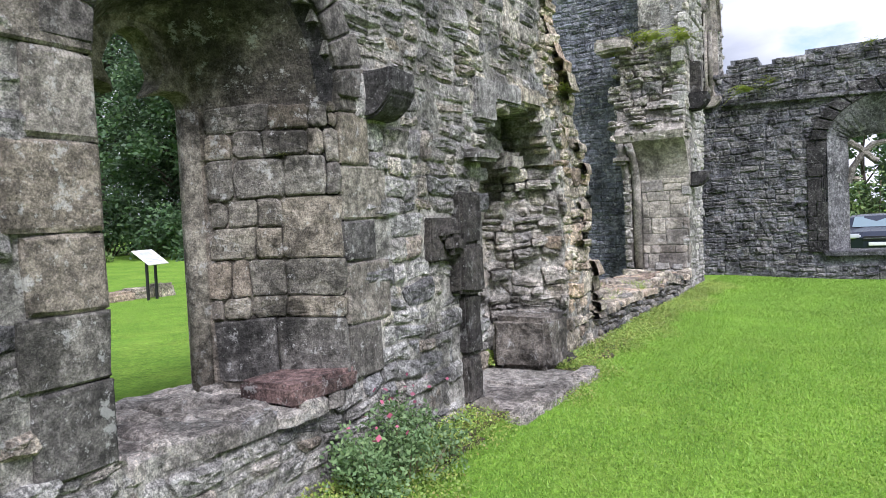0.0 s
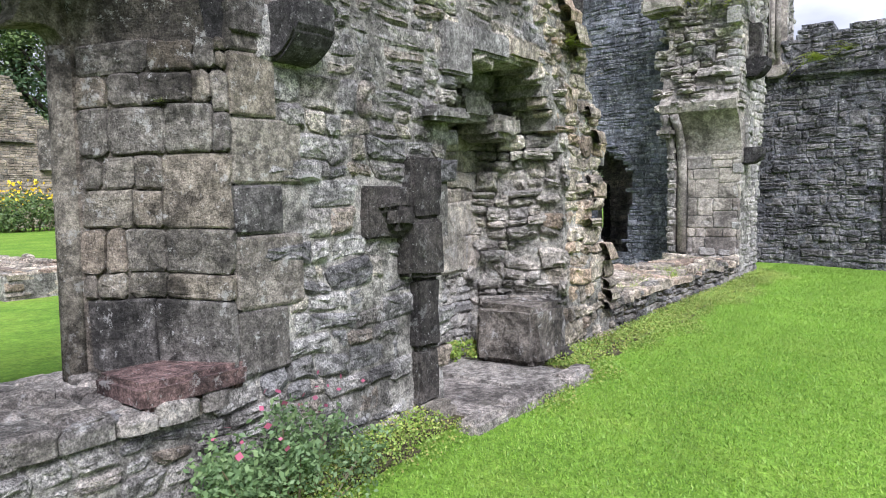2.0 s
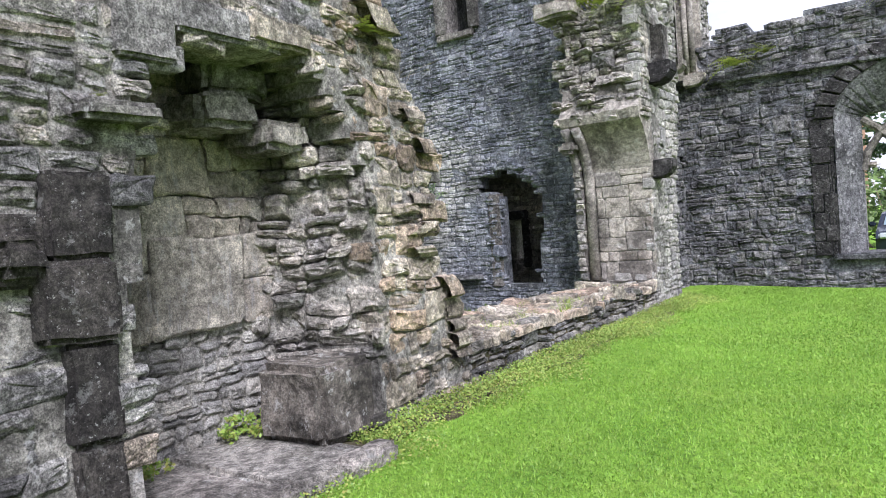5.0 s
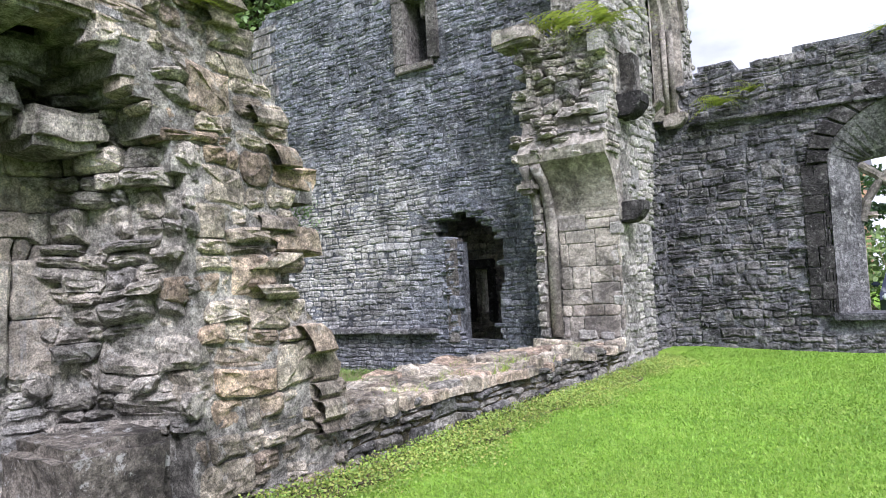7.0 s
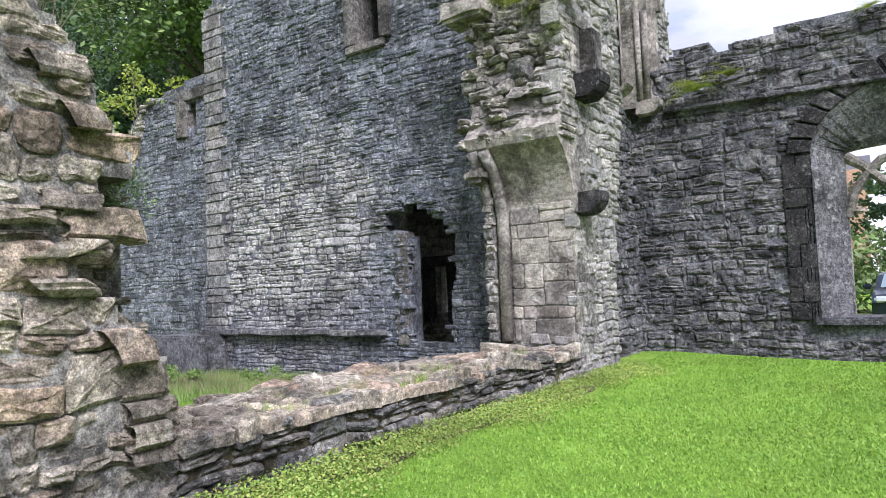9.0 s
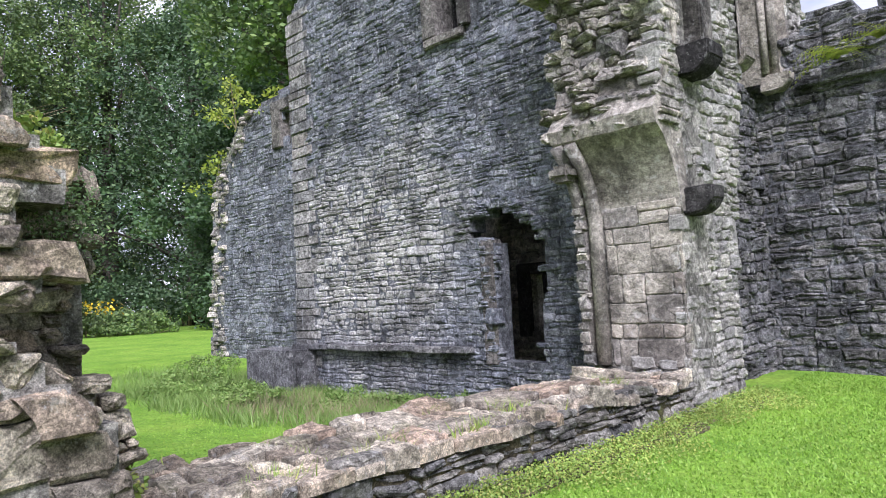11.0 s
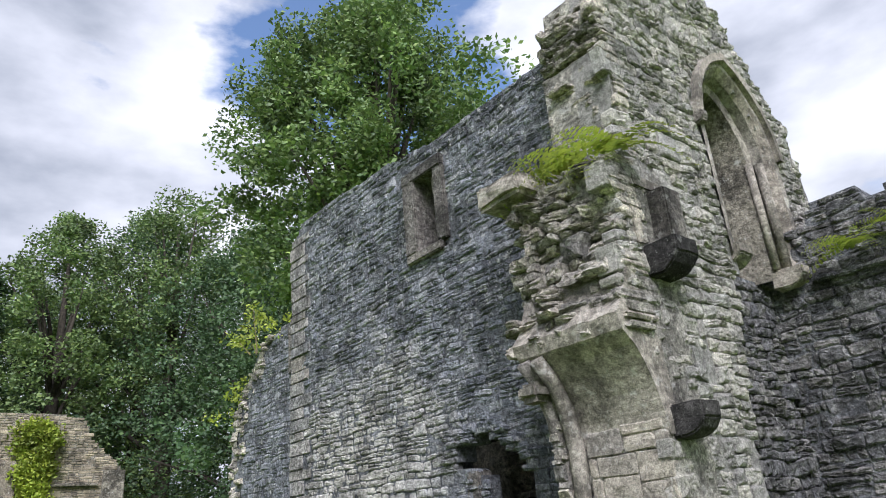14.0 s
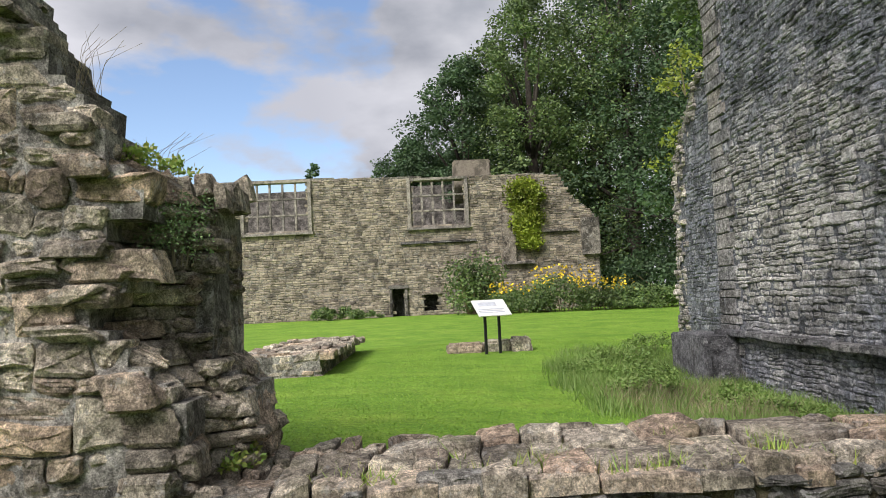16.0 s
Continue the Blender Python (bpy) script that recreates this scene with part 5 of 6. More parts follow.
bush("wall_weed", -0.36, 8.74, 0.35, 0.3, 0.50, M_VALERIAN, "fine dark weeds hanging on the broken wall end", "weed", n=40, each=60, leaf=0.020, base=1.80, seed=67)
bush("wall_weed", -0.5, 9.0, 0.4, 0.3, 0.25, M_WEED, "weeds rooted in the low wall's corner", "weed", n=16, each=40, leaf=0.04, base=0.5, seed=68)


def dry_stems(x, y, zz, n, length, seed):
    r = random.Random(seed)
    t = tagged(holder("dry_grass", (x, y, zz)), "thin dry grass stems on the broken wall top", "grass")
    for _ in range(n):
        dx, dy, L = r.uniform(-0.15, 0.25), r.uniform(-0.2, 0.35), length * r.uniform(0.5, 1.1)
        bx, by = r.uniform(-0.15, 0.15), r.uniform(-0.1, 0.1)
        v, f = tube([(bx, by, -0.06), (bx + dx * 0.3, by + dy * 0.3, L * 0.6), (bx + dx, by + dy, L)], [0.0018, 0.0014, 0.0008], 4)
        solid("stem", v, f, M_DRY, t)
    return t


dry_stems(-0.2, 8.3, 2.8, 16, 0.32, 1)
dry_stems(-0.7, 8.5, 2.38, 12, 0.24, 2)
bush("wall_weed", -0.62, 5.95, 0.3, 0.5, 0.22, M_WEED, "weeds in the corner of the fireplace", "weed", n=22, each=40, leaf=0.035, base=0.16, seed=65)
bush("wall_weed", -0.66, 6.9, 0.25, 0.5, 0.2, M_WEED, "weeds in the corner of the fireplace", "weed", n=20, each=40, leaf=0.035, base=0.16, seed=66)


# ---- information board ----
def info_board():
    b = tagged(holder("information_board", (-12.55, 11.5, 0.08)), "white slanted information panel on two black posts", "sign")
    for yy in (-0.14, 0.22):
        part("post", box_bm((-0.03, yy - 0.03, -0.05), (0.03, yy + 0.03, 1.02), 0.006), M_BLACK, b)
    bm = box_bm((-0.30, -0.42, -0.015), (0.30, 0.42, 0.015), 0.006)
    bmesh.ops.rotate(bm, verts=bm.verts, cent=(0, 0, 0), matrix=Matrix.Rotation(radians(38), 3, "Y"))
    bmesh.ops.translate(bm, verts=bm.verts, vec=(0.0, 0.04, 1.08))
    panel = part("panel", bm, M_BOARD, b)
    for a, c, d, e in ((-0.20, -0.30, 0.0, 0.16), (0.04, -0.36, 0.03, 0.36), (0.10, -0.36, 0.03, 0.30), (0.16, -0.36, 0.03, 0.34)):
        bm = box_bm((a, c, 0.017), (a + (0.14 if d == 0 else d), c + e + 0.3, 0.020), 0)
        bmesh.ops.rotate(bm, verts=bm.verts, cent=(0, 0, 0), matrix=Matrix.Rotation(radians(38), 3, "Y"))
        bmesh.ops.translate(bm, verts=bm.verts, vec=(0.0, 0.04, 1.08))
        part("print", bm, M_PRINT, panel)
    b.rotation_euler = (0, 0, radians(20))
    return b


info_board()
for k, (x, y, w, d, h) in enumerate(((-13.3, 10.9, 0.7, 0.9, 0.26), (-13.4, 11.7, 0.6, 0.7, 0.3), (-13.2, 12.25, 0.6, 0.5, 0.36))):
    tagged(part("footing_stone", box_bm((x - w / 2, y - d / 2, 0.0), (x + w / 2, y + d / 2, h + 0.06), 0.06, 0.03, 3, k), M_RUIN, None), "low weathered foundation stone in the lawn", "stone", "foundation stones")

# low ruin on the lawn
ruin = core("low_ruin_wall", lambda u, v: True, -15.0, -9.4, 6.3, 8.0, 0.3, plane_top(0.5), 0.0, -0.6, M_MORTAR)
tagged(ruin, "low foundation wall of pale rubble on the lawn", "wall", kind="structure")


# ---- car beyond the far window ----
def car():
    c = tagged(holder("car", (3.45, 26.0, 0.0)), "dark blue family car parked beyond the wall", "car")
    prof = [(0.0, 0.25), (-0.02, 0.62), (0.25, 0.80), (0.95, 0.92), (1.55, 1.28), (1.9, 1.34), (3.6, 1.30), (4.2, 0.9), (4.25, 0.3)]
    verts, faces = [], []
    xs = [-0.88, -0.80, -0.4, 0.0, 0.4, 0.80, 0.88]
    n = len(prof)
    for x in xs:
        e = abs(x) / 0.88
        for y, zz in prof:
            k = 0.12 * max(0, e - 0.6) / 0.4
            verts.append((x * (1 - 0.16 * max(0, zz - 0.85) / 0.5), y + (k * 1.6 if y < 1 else 0), zz - (0.05 * e ** 4)))
    for i in range(len(xs) - 1):
        for j in range(n - 1):
            faces.append((i * n + j, i * n + j + 1, (i + 1) * n + j + 1, (i + 1) * n + j))
    faces.append(tuple(range(n))[::-1])
    faces.append(tuple((len(xs) - 1) * n + j for j in range(n)))
    body = solid("body", verts, faces, M_PAINT, c, smooth=False)
    solid("windscreen", [(-0.70, 0.97, 0.935), (0.70, 0.97, 0.935), (0.62, 1.53, 1.265), (-0.62, 1.53, 1.265)], [(0, 1, 2, 3)], M_GLASS, c)
    part("grille", box_bm((-0.42, -0.05, 0.52), (0.42, 0.02, 0.66), 0.03), M_BLACK, c)
    part("grille_bar", box_bm((-0.40, -0.07, 0.58), (0.40, -0.03, 0.61), 0.01), M_CHROME, c)
    part("number_plate", box_bm((-0.26, -0.07, 0.36), (0.26, -0.03, 0.47), 0.008), M_PLATE, c)
    for sx in (-1, 1):
        part("headlight", box_bm((sx * 0.64 - 0.17, 0.02, 0.58), (sx * 0.64 + 0.17, 0.16, 0.74), 0.04), M_LAMP, c)
        part("wing_mirror", box_bm((sx * 0.98 - 0.1, 1.05, 0.90), (sx * 0.98 + 0.1, 1.2, 1.04), 0.04), M_PAINT, c)
        part("roof_rail", box_bm((sx * 0.58 - 0.02, 1.9, 1.33), (sx * 0.58 + 0.02, 3.5, 1.37), 0.01), M_CHROME, c)
        for wy in (0.8, 3.4):
            v, f = tube([(sx * 0.88, wy, 0.32), (sx * 0.66, wy, 0.32)], [0.32, 0.32], 18)
            wheel = solid("wheel", v, f, M_TYRE, c)
            v, f = tube([(sx * 0.89, wy, 0.32), (sx * 0.86, wy, 0.32)], [0.2, 0.2], 14)
            solid("rim", v, f, M_CHROME, wheel)
    return c


car()
bush("hedge", 3.5, 33, 12, 2.5, 3.2, M_LEAF, "leafy hedge behind the parked car", "hedge", n=160, each=60, leaf=0.22, seed=70)
for k, (x, y) in enumerate(((8, 52), (3.4, 56), (16, 56))):
    tree(x, y, 7.5 + k, 3.0, M_LEAF2, "small tree beyond the far wall", n=70, each=60, leaf=0.35, seed=80 + k)


def cottage():
    t = tagged(holder("cottage", (-2.4, 62, 0.0)), "grey rendered house with an orange gable in the distance", "house")
    part("wall", box_bm((-5, 0, 0), (3, 8, 7.5), 0.03), M_RENDER, t)
    part("gable", box_bm((1.2, -0.4, 0), (3.4, -0.003, 8.5), 0.03), M_ORANGE, t, "orange rendered gable")
    v = [(-5.3, -0.5, 7.5), (3.6, -0.5, 7.5), (3.6, 4, 10), (-5.3, 4, 10), (-5.3, 8.5, 7.5), (3.6, 8.5, 7.5)]
    solid("roof", v, [(0, 1, 2, 3), (3, 2, 5, 4), (0, 3, 4), (1, 5, 2), (0, 4, 5, 1)], M_SLATE, t)
    for wx in (-3.5, -1.0):
        part("window", box_bm((wx, -0.05, 4.4), (wx + 0.9, 0.1, 5.6), 0.02), M_GLASS, t)
    return t


cottage()

# ---- grass and weeds ----
def grass(name, n, x0, x1, y0, y1, hmin, hmax, mat, label, dens=None, wide=0.006, seed=0, lift=0.0):
    r = np.random.default_rng(seed)
    x, y = r.uniform(x0, x1, n), r.uniform(y0, y1, n)
    if dens is not None:
        keep = r.uniform(0, 1, n) < np.array([dens(a, b) for a, b in zip(x, y)])
        x, y = x[keep], y[keep]
    zz = np.array([ground_z(a, b) for a, b in zip(x, y)])
    p = np.stack([x, y, zz - 0.005 + lift], axis=1)
    m = len(p)
    ang = r.uniform(0, 2 * math.pi, m)
    h = r.uniform(hmin, hmax, m)[:, None]
    side = np.stack([np.cos(ang), np.sin(ang), np.zeros(m)], axis=1) * wide * r.uniform(0.7, 1.5, m)[:, None]
    lean = np.stack([r.normal(size=m) * 0.5, r.normal(size=m) * 0.5, np.ones(m)], axis=1) * h
    tri = np.stack([p - side, p + side, p + lean], axis=1).reshape(-1, 3)
    ob = solid(name, tri.tolist(), [tuple(f) for f in np.arange(m * 3).reshape(m, 3).tolist()], mat)
    return tagged(ob, label, "grass", kind="stuff")


def fading(x0, x1, y0, y1, w):
    """Density that thins out towards the edges of a patch."""
    return lambda x, y: min(1.0, max(0.0, min(x1 - x, y - y0, y1 - y, x - x0 + w) / w))


grass("grass_lawn", 270000, 0.3, 6.5, 1.8, 12.4, 0.010, 0.030, M_BLADE, "short mown grass blades of the lawn", fading(0.3, 6.5, 1.8, 12.4, 1.4), seed=1)
grass("grass_lawn_beyond", 110000, 0.0, 8.5, 11.0, 18.4, 0.015, 0.032, M_BLADE, "short mown grass blades of the lawn", lambda x, y: min(1.0, (y - 11.0) / 1.4, (8.5 - x) / 1.5), wide=0.010, seed=2)
grass("grass_court", 60000, -16, -1.3, 7.0, 15.0, 0.012, 0.026, M_BLADE, "short mown grass blades of the inner court", wide=0.010, seed=3)


def rank(x, y):
    return min(1.0, 1.1 * max(0.0, 1 - ((x + 7.4) / 5.6) ** 2 - ((y - 14.0) / 2.0) ** 2)) * (0.62 + 0.38 * math.sin(x * 3 + y * 2))


grass("grass_rank", 130000, -13.2, -2.0, 12.0, 16.2, 0.05, 0.24, M_RANK, "tall unmown grass by the tower foot", rank, 0.007, 4)
grass("grass_dry", 3000, -7.0, -4.2, 12.6, 14.6, 0.15, 0.34, M_DRY, "dry brown stems among the tall grass", rank, 0.006, 5)
grass("grass_wall_top", 9000, -1.1, -0.08, 9.0, 14.6, 0.07, 0.16, M_WEED, "grass tufts in the top of the low wall", lambda x, y: max(0, noise.noise(Vector((x * 3, y * 2, 4))) - 0.12) * 2.5, 0.006, 6, lift=0.36)


def strip_dens(x, y):
    return max(0.0, 1 - x / (0.64 + 0.14 * math.sin(y * 2.1) + 0.10 * math.sin(y * 5.3))) ** 0.8 if not (5.4 < y < 7.2 and x < 0.5) else 0.0


def weed_strip():
    r = np.random.default_rng(9)
    pts = []
    while len(pts) < 50000:
        x, y = r.uniform(0.02, 1.25), r.uniform(3.2, 16.3)
        if r.uniform() < strip_dens(x, y):
            pts.append((x, y, ground_z(x, y) + r.uniform(0.0, 0.09) * (1.3 - x)))
    v, f = leaves(np.array(pts), 0.019, flat=0.5, up=0.2, aspect=0.8)
    return tagged(solid("weed_strip", v, f, M_WEED), "low clover and weeds along the wall foot", "weeds", kind="stuff")


weed_strip()
soil = core("soil_edge", lambda u, v: u < 0.32 + 0.2 * noise.noise(Vector((v * 1.2, 0, 3))), 0.0, 0.8, 3.0, 16.2, 0.1, plane_top(0.105), 0.0, -0.2, M_SOIL, jitter=0.03)
structure(soil, "mossy bare soil along the wall foot", "soil")

# ---- stones of the walls, laid last ----
def near_walk(a, b):
    return lambda p: a < p.y < b


def quoin_zone(u, v):
    return (3.86 < u < 4.22 or 1.88 < u < 2.26) and 0.74 < v < 2.75


def west_region(u, v):
    return in_front(u, v) and not in_window(u, v, 0.04) and not (v > WIN_SPRING and in_window(u, v, 0.24)) and not in_hearth(u, v) and not quoin_zone(u, v) and not (5.24 < u < 5.60 and v < 1.95) and not (4.86 < u < 5.28 and 1.42 < v < 1.76) and v > 0.0


def worn_side(u, v):
    return u > 7.25 + 0.3 * noise.noise(Vector((0, v * 2.2, 7)))


west = rubble(lambda u, v: west_region(u, v) and not worn_side(u, v), 1.0, 7.7, 0.0, 4.9, PX0, (0.09, 0.20), (0.16, 0.46), 0.12, 0.016, 0.016, 0.013, seed=3, split=0.28, merge=0.10, warp=0.045)
worn = rubble(lambda u, v: west_region(u, v) and worn_side(u, v), 6.9, 9.0, 0.0, 4.9, PX0, (0.085, 0.19), (0.16, 0.42), 0.20, 0.028, 0.014, 0.018, seed=4, split=0.24, merge=0.08, lean=0.06, warp=0.045)
set_rubble(wall_west, west, M_RUBBLE, near_walk(3.0, 6.6), 300)
set_rubble(wall_west, worn, M_RUIN, near_walk(7, 9), 200)
quoins = []
for y_edge, way, s in ((3.87, 1, 5), (2.245, -1, 6)):
    r = random.Random(s)
    zz = 0.73
    k = 0
    while zz < 2.72:
        hq = min(r.uniform(0.26, 0.42), 2.78 - zz)
        wq = r.uniform(0.40, 0.50) if k % 2 else r.uniform(0.28, 0.38)
        yc = y_edge + way * wq / 2
        p = (0.006 + r.uniform(-0.006, 0.008), yc, zz + hq / 2)
        quoins.append(Matrix(((0, 0, 0.14, p[0]), (wq - 0.002, 0, 0, p[1]), (0, hq - 0.003, 0, p[2]), (0, 0, 0, 1))))
        zz += hq
        k += 1
set_stones(wall_west, quoins, DRESSED, M_ASHLAR, near_walk(0, 9), 60, "quoin", smooth=False)
# ring of dark voussoirs round the window head
for k in range(15):
    t0, t1 = math.pi * k / 15 + 0.006, math.pi * (k + 1) / 15 - 0.006
    ro = WIN_W + 0.24 + 0.04 * (k % 2)
    bm = bmesh.new()
    vs = [bm.verts.new((xx, WIN_Y - rr * math.cos(t), WIN_SPRING + rr * math.sin(t))) for xx in (-0.14, 0.018 + 0.006 * (k % 3)) for t, rr in ((t0, WIN_W), (t1, WIN_W), (t1, ro), (t0, ro))]
    for f in ((0, 1, 2, 3), (7, 6, 5, 4), (0, 4, 5, 1), (1, 5, 6, 2), (2, 6, 7, 3), (3, 7, 4, 0)):
        bm.faces.new([vs[q] for q in f])
    bmesh.ops.recalc_face_normals(bm, faces=bm.faces[:])
    bmesh.ops.bevel(bm, geom=bm.edges[:], offset=0.012, segments=1, affect="EDGES")
    part("voussoir", bm, M_WORN_SHADE, wall_west)
# stones of the splayed reveal, the fireplace and the broken end
sp = strip((-0.80, 3.47), (0.0, 3.858))
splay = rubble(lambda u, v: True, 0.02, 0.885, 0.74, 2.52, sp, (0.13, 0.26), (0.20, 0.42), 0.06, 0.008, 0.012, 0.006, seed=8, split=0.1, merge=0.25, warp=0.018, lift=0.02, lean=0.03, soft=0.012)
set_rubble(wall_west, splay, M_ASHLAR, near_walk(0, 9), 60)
back = rubble(lambda u, v: in_hearth(u, v) and v > 1.62, 5.6, 7.8, 1.6, 2.9, plane_x(-0.80), (0.12, 0.22), (0.18, 0.40), 0.10, 0.012, 0.012, 0.010, seed=9)
set_rubble(wall_west, back, M_HEARTH, near_walk(5, 8), 80)
slabs = rubble(lambda u, v: in_hearth(u, v) and 0.96 < v < 1.64, 5.6, 7.5, 0.95, 1.66, plane_x(-0.77), (0.32, 0.36), (0.45, 0.75), 0.12, 0.008, 0.010, 0.010, seed=19, split=0.0, merge=0.3)
set_rubble(wall_west, slabs, M_HEARTH, near_walk(5, 8), 20)
under = rubble(lambda u, v: in_hearth(u, v) and v < 0.98, 5.6, 7.4, 0.1, 1.0, plane_x(-0.84), (0.07, 0.15), (0.10, 0.26), 0.06, 0.010, 0.012, 0.012, seed=29)
set_rubble(wall_west, under, M_PALE, near_walk(5, 8), 80)
sl = strip((-0.86, 7.22), (0.0, 7.76))
slope = rubble(lambda u, v: v < 2.9, -0.05, 1.02, 0.60, 2.9, (lambda u, v, d: sl[0](u, v, d + 0.10 * max(0, (v - 1.7)) + 0.07 * noise.noise(Vector((u * 4, v * 4, 2)))), sl[1]), (0.07, 0.19), (0.14, 0.36), 0.26, 0.065, 0.012, 0.022, seed=10, lean=0.22, soft=0.03)
set_rubble(wall_west, slope, M_BREAK, near_walk(5, 9), 120)
# added near-black cap closing the flue, so that its shaft stays in shade
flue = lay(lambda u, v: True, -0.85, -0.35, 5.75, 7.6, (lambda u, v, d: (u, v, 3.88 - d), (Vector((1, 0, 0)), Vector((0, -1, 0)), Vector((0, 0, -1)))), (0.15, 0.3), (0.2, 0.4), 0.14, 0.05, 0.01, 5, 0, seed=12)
set_stones(wall_west, flue, ROUGH, M_SOOT_SHADE, None)


def along(prof, v):
    for (ya, za), (yb, zb) in zip(prof, prof[1:]):
        if za <= v <= zb:
            return ya + (yb - ya) * (v - za) / (zb - za)
    return prof[-1][0]


def edge_y(x, v):
    t = min(1.0, max(0.0, (-x - 0.28) / 0.24))
    return along(FRONT_EDGE, v) * (1 - t) + along(BACK_EDGE, v) * t


# end face away from the sun, light put into its paler stone colour
end = rubble(lambda u, v: True, -1.15, 0.04, 0.45, 4.2, (lambda u, v, d: (-u - 1.11, edge_y(-u - 1.11, v) + d + 0.06 * noise.noise(Vector((u * 3, v * 3, 5))), v), None), (0.075, 0.17), (0.13, 0.30), 0.26, 0.045, 0.012, 0.020, seed=14, lean=0.11, soft=0.03, ragged=0.10)
set_rubble(wall_west, end, M_CAP_LIT, near_walk(8, 10), 220)
# same paler colour here, brightening the stones set back in the break
chunk = rubble(lambda u, v: edge_y(0, v) - 0.12 < u < edge_y(-0.8, v) + 0.02, 8.25, 9.2, 0.45, 2.35, (lambda u, v, d: (-0.44 + d + 0.05 * noise.noise(Vector((u * 5, v * 5, 6))), u, v), None), (0.06, 0.12), (0.10, 0.28), 0.16, 0.05, 0.012, 0.020, seed=17, lean=0.15, soft=0.024, merge=0.05)
set_rubble(wall_west, chunk, M_CAP_LIT, near_walk(8, 10), 120)
ledge_plane = plane_top(2.28)
ledge = lay(lambda u, v: True, -1.12, -0.5, 8.3, 8.85, ledge_plane, (0.14, 0.25), (0.18, 0.36), 0.16, 0.04, 0.01, 8, 0, seed=15)
set_stones(wall_west, ledge, SLAB, M_RUIN, near_walk(8, 10), 40)
sill = rubble(lambda u, v: True, -1.12, 0.02, 2.25, 3.9, (lambda u, v, d: (u, v, 0.715 + d), None), (0.16, 0.34), (0.22, 0.5), 0.10, 0.018, 0.014, 0.014, seed=16, lean=0.06, warp=0.05)
set_rubble(wall_west, sill, M_SILL, near_walk(0, 9), 60)
# low wall
lowf = rubble(lambda u, v: v < 0.50 + 0.06 * noise.noise(Vector((u * 2, 0, 1))), 8.85, 14.7, 0.02, 0.56, PXL, (0.06, 0.14), (0.16, 0.44), 0.14, 0.03, 0.014, 0.014, seed=20, split=0.2, lean=0.1)
set_rubble(wall_low, lowf, M_LOW, near_walk(8, 14.7), 200)
lowt = rubble(lambda u, v: True, -1.18, 0.03, 8.9, 14.66, (lambda u, v, d: (u, v, 0.53 + d + 0.06 * noise.noise(Vector((u * 2.2, v * 1.6, 3)))), None), (0.12, 0.36), (0.18, 0.50), 0.10, 0.030, 0.018, 0.012, seed=21, split=0.25, merge=0.12, lean=0.09, warp=0.05, soft=0.014, ragged=0.06)
set_rubble(wall_low, lowt, M_CAP_LIT, near_walk(8, 14.7), 260)
lowb = lay(lambda u, v: v < 0.45, 0, 5.7, -0.2, 0.5, strip((-1.2, 14.65), (-1.2, 8.95)), (0.10, 0.2), (0.2, 0.5), 0.12, 0.02, 0.014, 2, 0, seed=22)
set_stones(wall_low, lowb, ROUGH, M_RUBBLE, None)
# tower
def quoin_edge(u, v):
    return u < -7.62 + 0.22 * (int(v / 0.23) % 2)


north = rubble(lambda u, v: north_region(u, v) and not quoin_edge(u, v) and not (-4.3 < u < -3.25 and 5.4 < v < 6.9), -8.3, -1.0, -0.5, 7.6, PYN, (0.065, 0.135), (0.13, 0.36), 0.07, 0.013, 0.012, 0.010, seed=30, split=0.10, merge=0.02, lean=0.08, soft=0.014, warp=0.030)
set_rubble(wall_north, north, M_DARK, lambda p: -5.5 < p.x < -1.2 and 1.0 < p.z < 3.4, 300)
nq = []
qr = random.Random(37)
zz, k = -0.5, 0
while zz < 7.2:
    h, w = qr.uniform(0.14, 0.32), qr.uniform(0.28, 0.42) + 0.2 * (k % 2)
    xa = -8.22 - 0.06 * max(0, 2.2 - zz) + qr.uniform(-0.04, 0.04)
    nq.append(Matrix(((w + (-8.0 - xa) - 0.01, 0, 0, (xa + -8.0 + w) / 2), (0, 0, -0.3, 15.19 + qr.uniform(-0.012, 0.012)), (0, h - 0.01, 0, zz + h / 2), (0, 0, 0, 1))))
    zz += h
    k += 1
set_stones(wall_north, nq, DRESSED, M_QUOIN, lambda p: True, 40, "quoin")
chip = rubble(lambda u, v: not in_hole(u, v) and (in_hole(u + 0.28, v) or in_hole(u, v - 0.2)), -4.2, -2.0, 0.5, 3.0, plane_south(15.17), (0.06, 0.13), (0.12, 0.28), 0.14, 0.035, 0.01, 0.018, seed=31, lean=0.15)
set_rubble(wall_north, chip, M_DARK, None)
def torn(u, v):
    return u < setback_edge(v) + 0.8 + 0.35 * noise.noise(Vector((v * 1.7, 2, 2)))


back_north = rubble(lambda u, v: in_setback(u, v) and not torn(u, v), -15.7, -8.2, -0.5, 7.0, plane_south(17.0), (0.08, 0.16), (0.14, 0.40), 0.08, 0.018, 0.012, 0.012, seed=33, fine=False)
set_rubble(wall_setback, back_north, M_DARK, lambda p: -13 < p.x and 0.5 < p.z < 5, 240)
torn_end = rubble(lambda u, v: in_setback(u, v) and torn(u, v), -15.7, -12.2, -0.5, 7.0, (lambda u, v, d: (u, 17.0 - d - 0.12 * noise.noise(Vector((u * 3, v * 3, 9))), v), None), (0.08, 0.18), (0.16, 0.42), 0.25, 0.07, 0.012, 0.02, seed=36, fine=False, lean=0.18, soft=0.03)
set_rubble(wall_setback, torn_end, M_BREAK, lambda p: p.z > 0.5, 200)
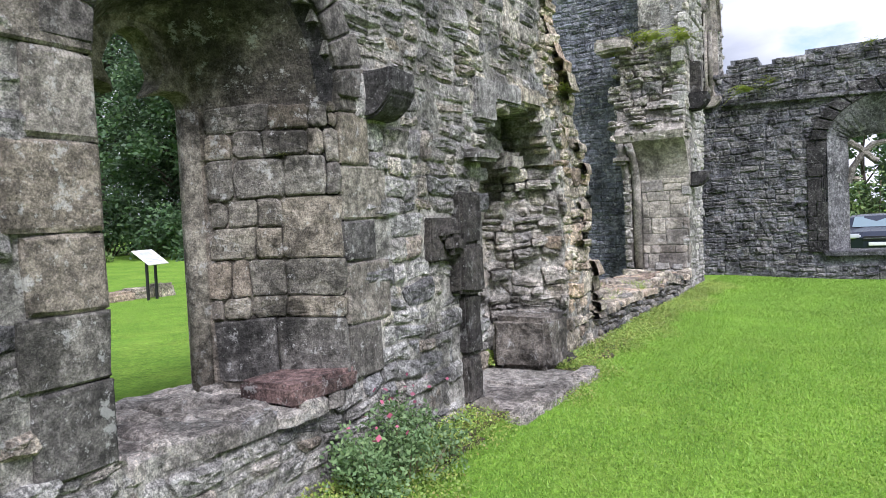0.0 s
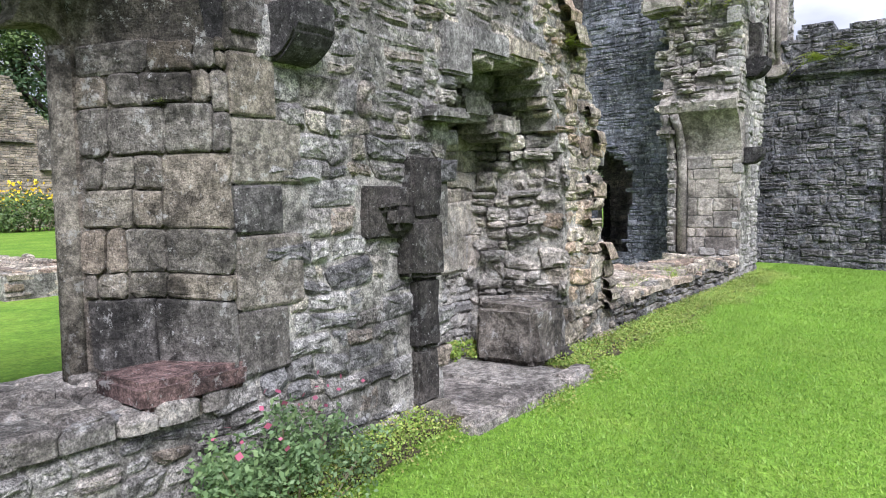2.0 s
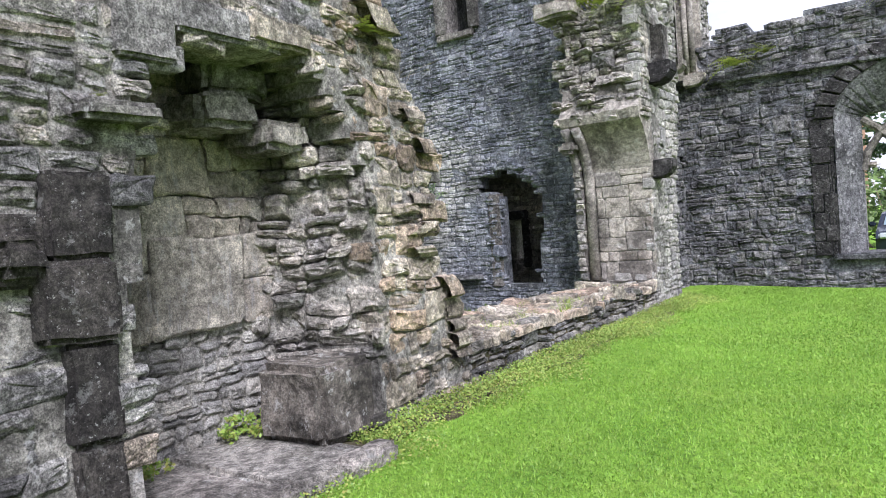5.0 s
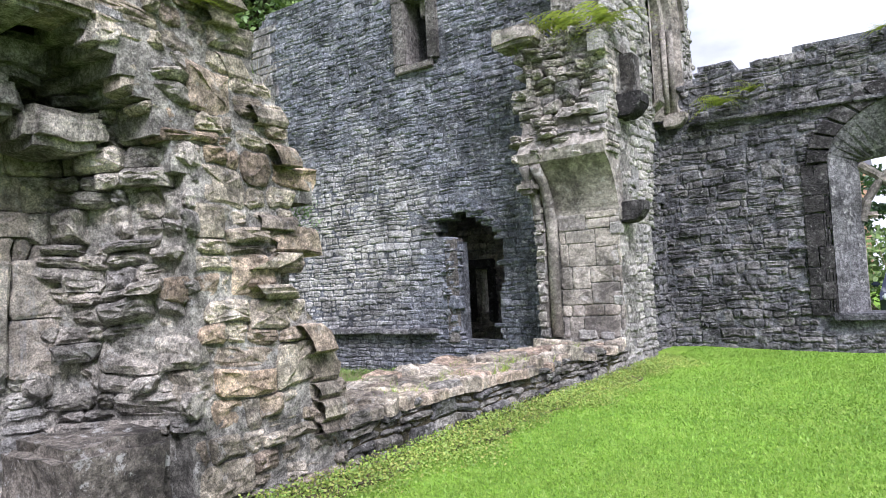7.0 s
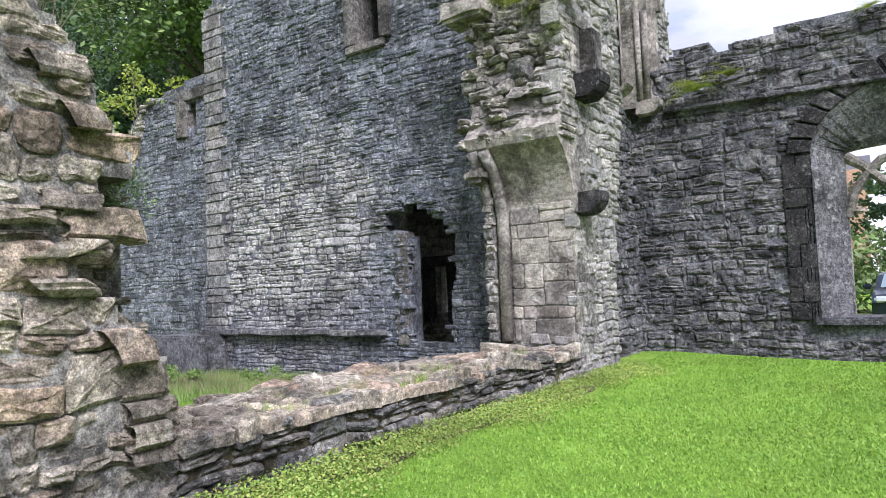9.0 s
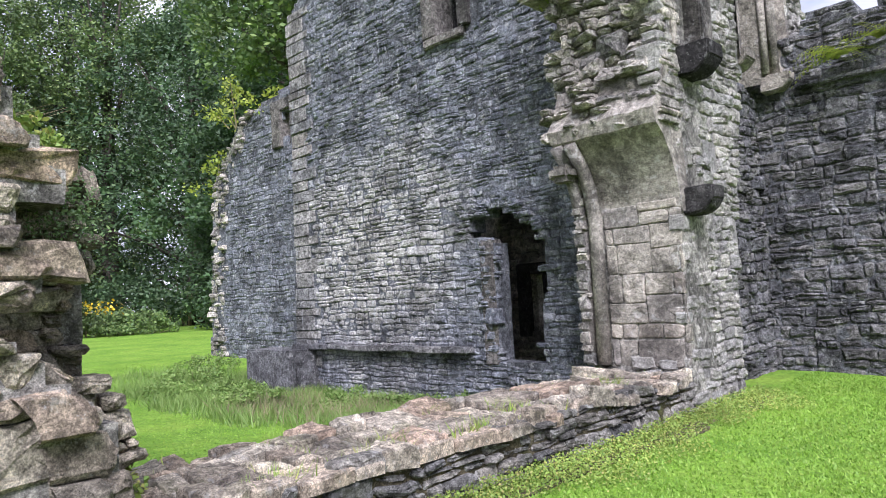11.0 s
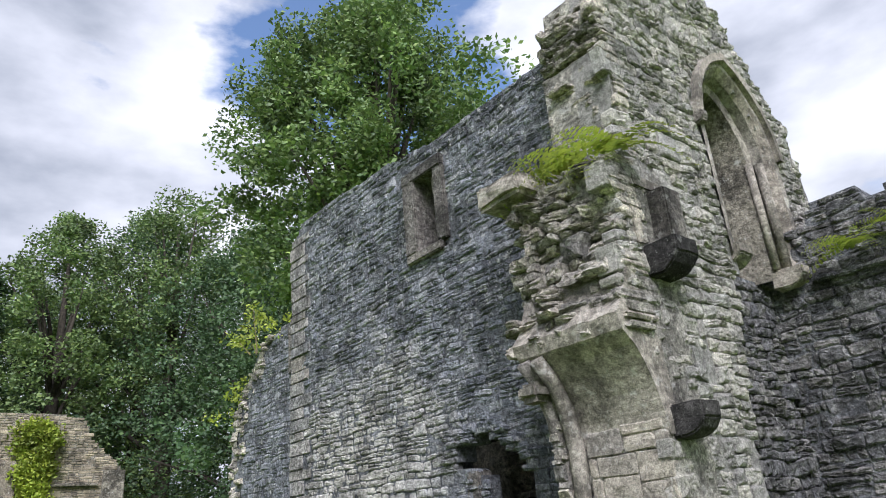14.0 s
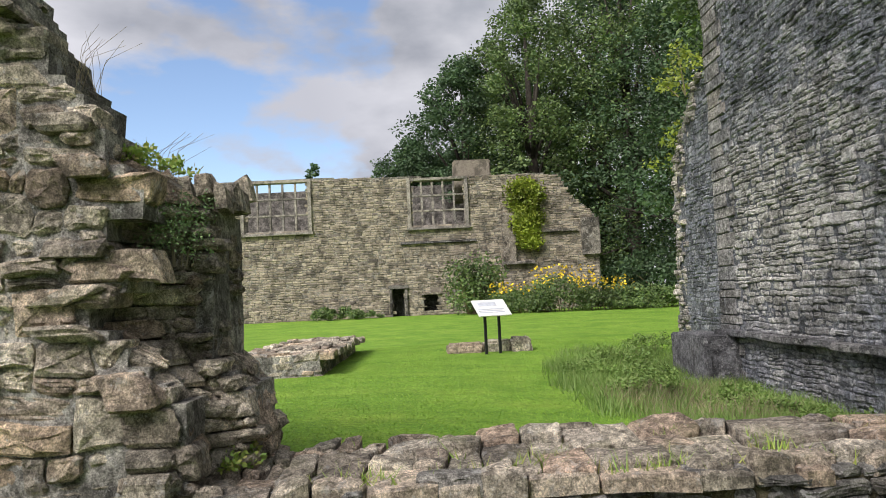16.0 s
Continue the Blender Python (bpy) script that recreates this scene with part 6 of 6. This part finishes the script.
ragged = rubble(lambda u, v: True, 0.0, 0.9, -0.4, 6.6, ((lambda u, v, d: (setback_edge(v) - d + 0.1, 17.9 - u, v)), None), (0.10, 0.20), (0.20, 0.45), 0.25, 0.07, 0.012, 0.02, seed=35, fine=False, lean=0.15)
set_rubble(wall_setback, ragged, M_BREAK, None)
chamb = lay(lambda u, v: not (-4.1 < u < -3.5 and 0.75 < v < 1.9), -4.6, -1.7, 0.1, 3.2, plane_south(17.15), (0.1, 0.18), (0.2, 0.4), 0.1, 0.02, 0.012, 2, 0, seed=32)
set_stones(wall_north, chamb, ROUGH, M_BREAK, None)
tow = rubble(lambda u, v: in_tower(u, v) and not in_lancet_poly(u, v, 0.1) and not in_niche(u, v) and not (15.05 < u < 15.45 and 4.1 < v < 4.75), 14.66, 19.6, 0.0, 9.0, plane_x(0.0), (0.08, 0.19), (0.13, 0.36), 0.13, 0.018, 0.012, 0.014, seed=40, split=0.18, lean=0.08)
set_rubble(wall_tower, tow, M_PALE, lambda p: p.z < 4.2, 260)
towe = rubble(lambda u, v: v > 5.2, 0, 0.95, 5.2, 8.4, ((lambda u, v, d: (-u, 14.91 + max(0, v - 7.3) * 0.85 - d, v)), None), (0.08, 0.17), (0.16, 0.40), 0.2, 0.06, 0.012, 0.022, seed=41, lean=0.2, soft=0.03)
set_rubble(wall_tower, towe, M_BREAK, lambda p: True, 120)
# recess stones take the dark wall colour to imitate the shade there
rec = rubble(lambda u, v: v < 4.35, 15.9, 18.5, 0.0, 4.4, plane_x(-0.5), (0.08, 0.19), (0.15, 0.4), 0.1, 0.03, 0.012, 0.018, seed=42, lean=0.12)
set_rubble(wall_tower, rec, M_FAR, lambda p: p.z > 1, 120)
# pier: courses of dressed stone, then broken masonry above
prs = rubble(lambda u, v: True, -0.93, 0.0, 0.58, 2.40, plane_south(14.66), (0.20, 0.30), (0.30, 0.55), 0.08, 0.006, 0.012, 0.005, seed=50, split=0.0, merge=0.0, warp=0.012, lean=0.015, soft=0.010)
set_rubble(pier, prs, M_PIER, lambda p: True, 60, "pier_stone")
prb = lay(lambda u, v: True, -1.2, 0.0, -0.1, 0.58, plane_south(14.66), (0.12, 0.2), (0.2, 0.4), 0.12, 0.03, 0.012, 2, 0, seed=51)
set_stones(pier, prb, ROUGH, M_PALE, None)


def broken_y(u, v):
    return 14.26 + 0.28 * min(1, max(0, (v - 3.3) / 0.9)) + 0.10 * noise.noise(Vector((u * 2, v * 2, 1)))


brk = rubble(lambda u, v: u > -1.45 + 0.25 * noise.noise(Vector((v * 2.3, 0, 0))), -1.6, 0.02, 3.18, 5.1, ((lambda u, v, d: (u, broken_y(u, v) - d - 0.10 * noise.noise(Vector((u * 4, v * 5, 8))), v)), None), (0.07, 0.20), (0.16, 0.46), 0.42, 0.075, 0.012, 0.03, seed=52, lean=0.25, soft=0.035)
set_rubble(pier, brk, M_BREAK, lambda p: True, 140)
bside = rubble(lambda u, v: u > broken_y(0, v) + 0.02, 14.2, 14.75, 3.2, 5.0, plane_x(0.0), (0.08, 0.17), (0.14, 0.3), 0.2, 0.02, 0.012, 0.014, seed=53, lean=0.1)
set_rubble(pier, bside, M_PALE, None)
part("jutting_stone", box_bm((-1.72, 14.25, 5.0), (-1.0, 14.75, 5.28), 0.05, 0.04, 3, 6), M_PIER, pier, "loose stone jutting from the break")
bl = lay(lambda u, v: True, 0.0, 0.7, 0.6, 5.2, strip((-1.25, 15.2), (-1.25, 14.6)), (0.08, 0.16), (0.15, 0.35), 0.12, 0.03, 0.012, 3, 0, seed=54)
set_stones(pier, bl, ROUGH, M_BREAK, None)
# far wall
farst = rubble(lambda u, v: in_farwall(u, v) and not in_farwin(u, v, 0.3), -1.2, 6.5, -0.1, 5.3, PYF, (0.08, 0.20), (0.14, 0.46), 0.09, 0.020, 0.012, 0.014, seed=60, split=0.18, merge=0.06, lean=0.08)
set_rubble(wall_far, farst, M_FAR, lambda p: p.x > 0 and p.z < 3, 260)
fjamb = lay(lambda u, v: AX - AW - 0.42 < u < AX - AW - 0.02, AX - AW - 0.42, AX - AW, 0.6, 3.2, plane_south(18.47), (0.24, 0.34), (0.38, 0.44), 0.1, 0.006, 0.01, 0.3, 0, seed=61, twin=0)
set_stones(wall_far, fjamb, DRESSED, M_SOOT_SHADE, lambda p: True, 20, "quoin", smooth=False)
# house and low ruin
hs = rubble(house_region, -8, 20.4, 0.2, 9.1, PH, (0.11, 0.19), (0.22, 0.6), 0.06, 0.016, 0.03, 0.012, seed=70, split=0.1, merge=0.03, fine=False)
set_rubble(house, [(c, [Vector(p) - house.location for p in v], f) for c, v, f in hs], M_HOUSE, None)
for (p0, p1, s) in (((-9.4, 8.0), (-15.0, 8.0), 71), ((-9.4, 6.3), (-9.4, 8.0), 72)):
    L = (Vector(p1) - Vector(p0)).length
    pl = strip(p0, p1) if s == 72 else strip(p0, p1)
    set_stones(ruin, lay(lambda u, v: True, 0, L, 0.0, 0.5, pl, (0.1, 0.2), (0.25, 0.6), 0.12, 0.02, 0.012, 2, 0, seed=s), ROUGH, M_RUIN, None)
set_stones(ruin, lay(lambda u, v: True, -15.0, -9.4, 6.3, 8.0, plane_top(0.52), (0.25, 0.4), (0.3, 0.6), 0.12, 0.03, 0.02, 3, 0, seed=73), SLAB, M_RUIN, None)
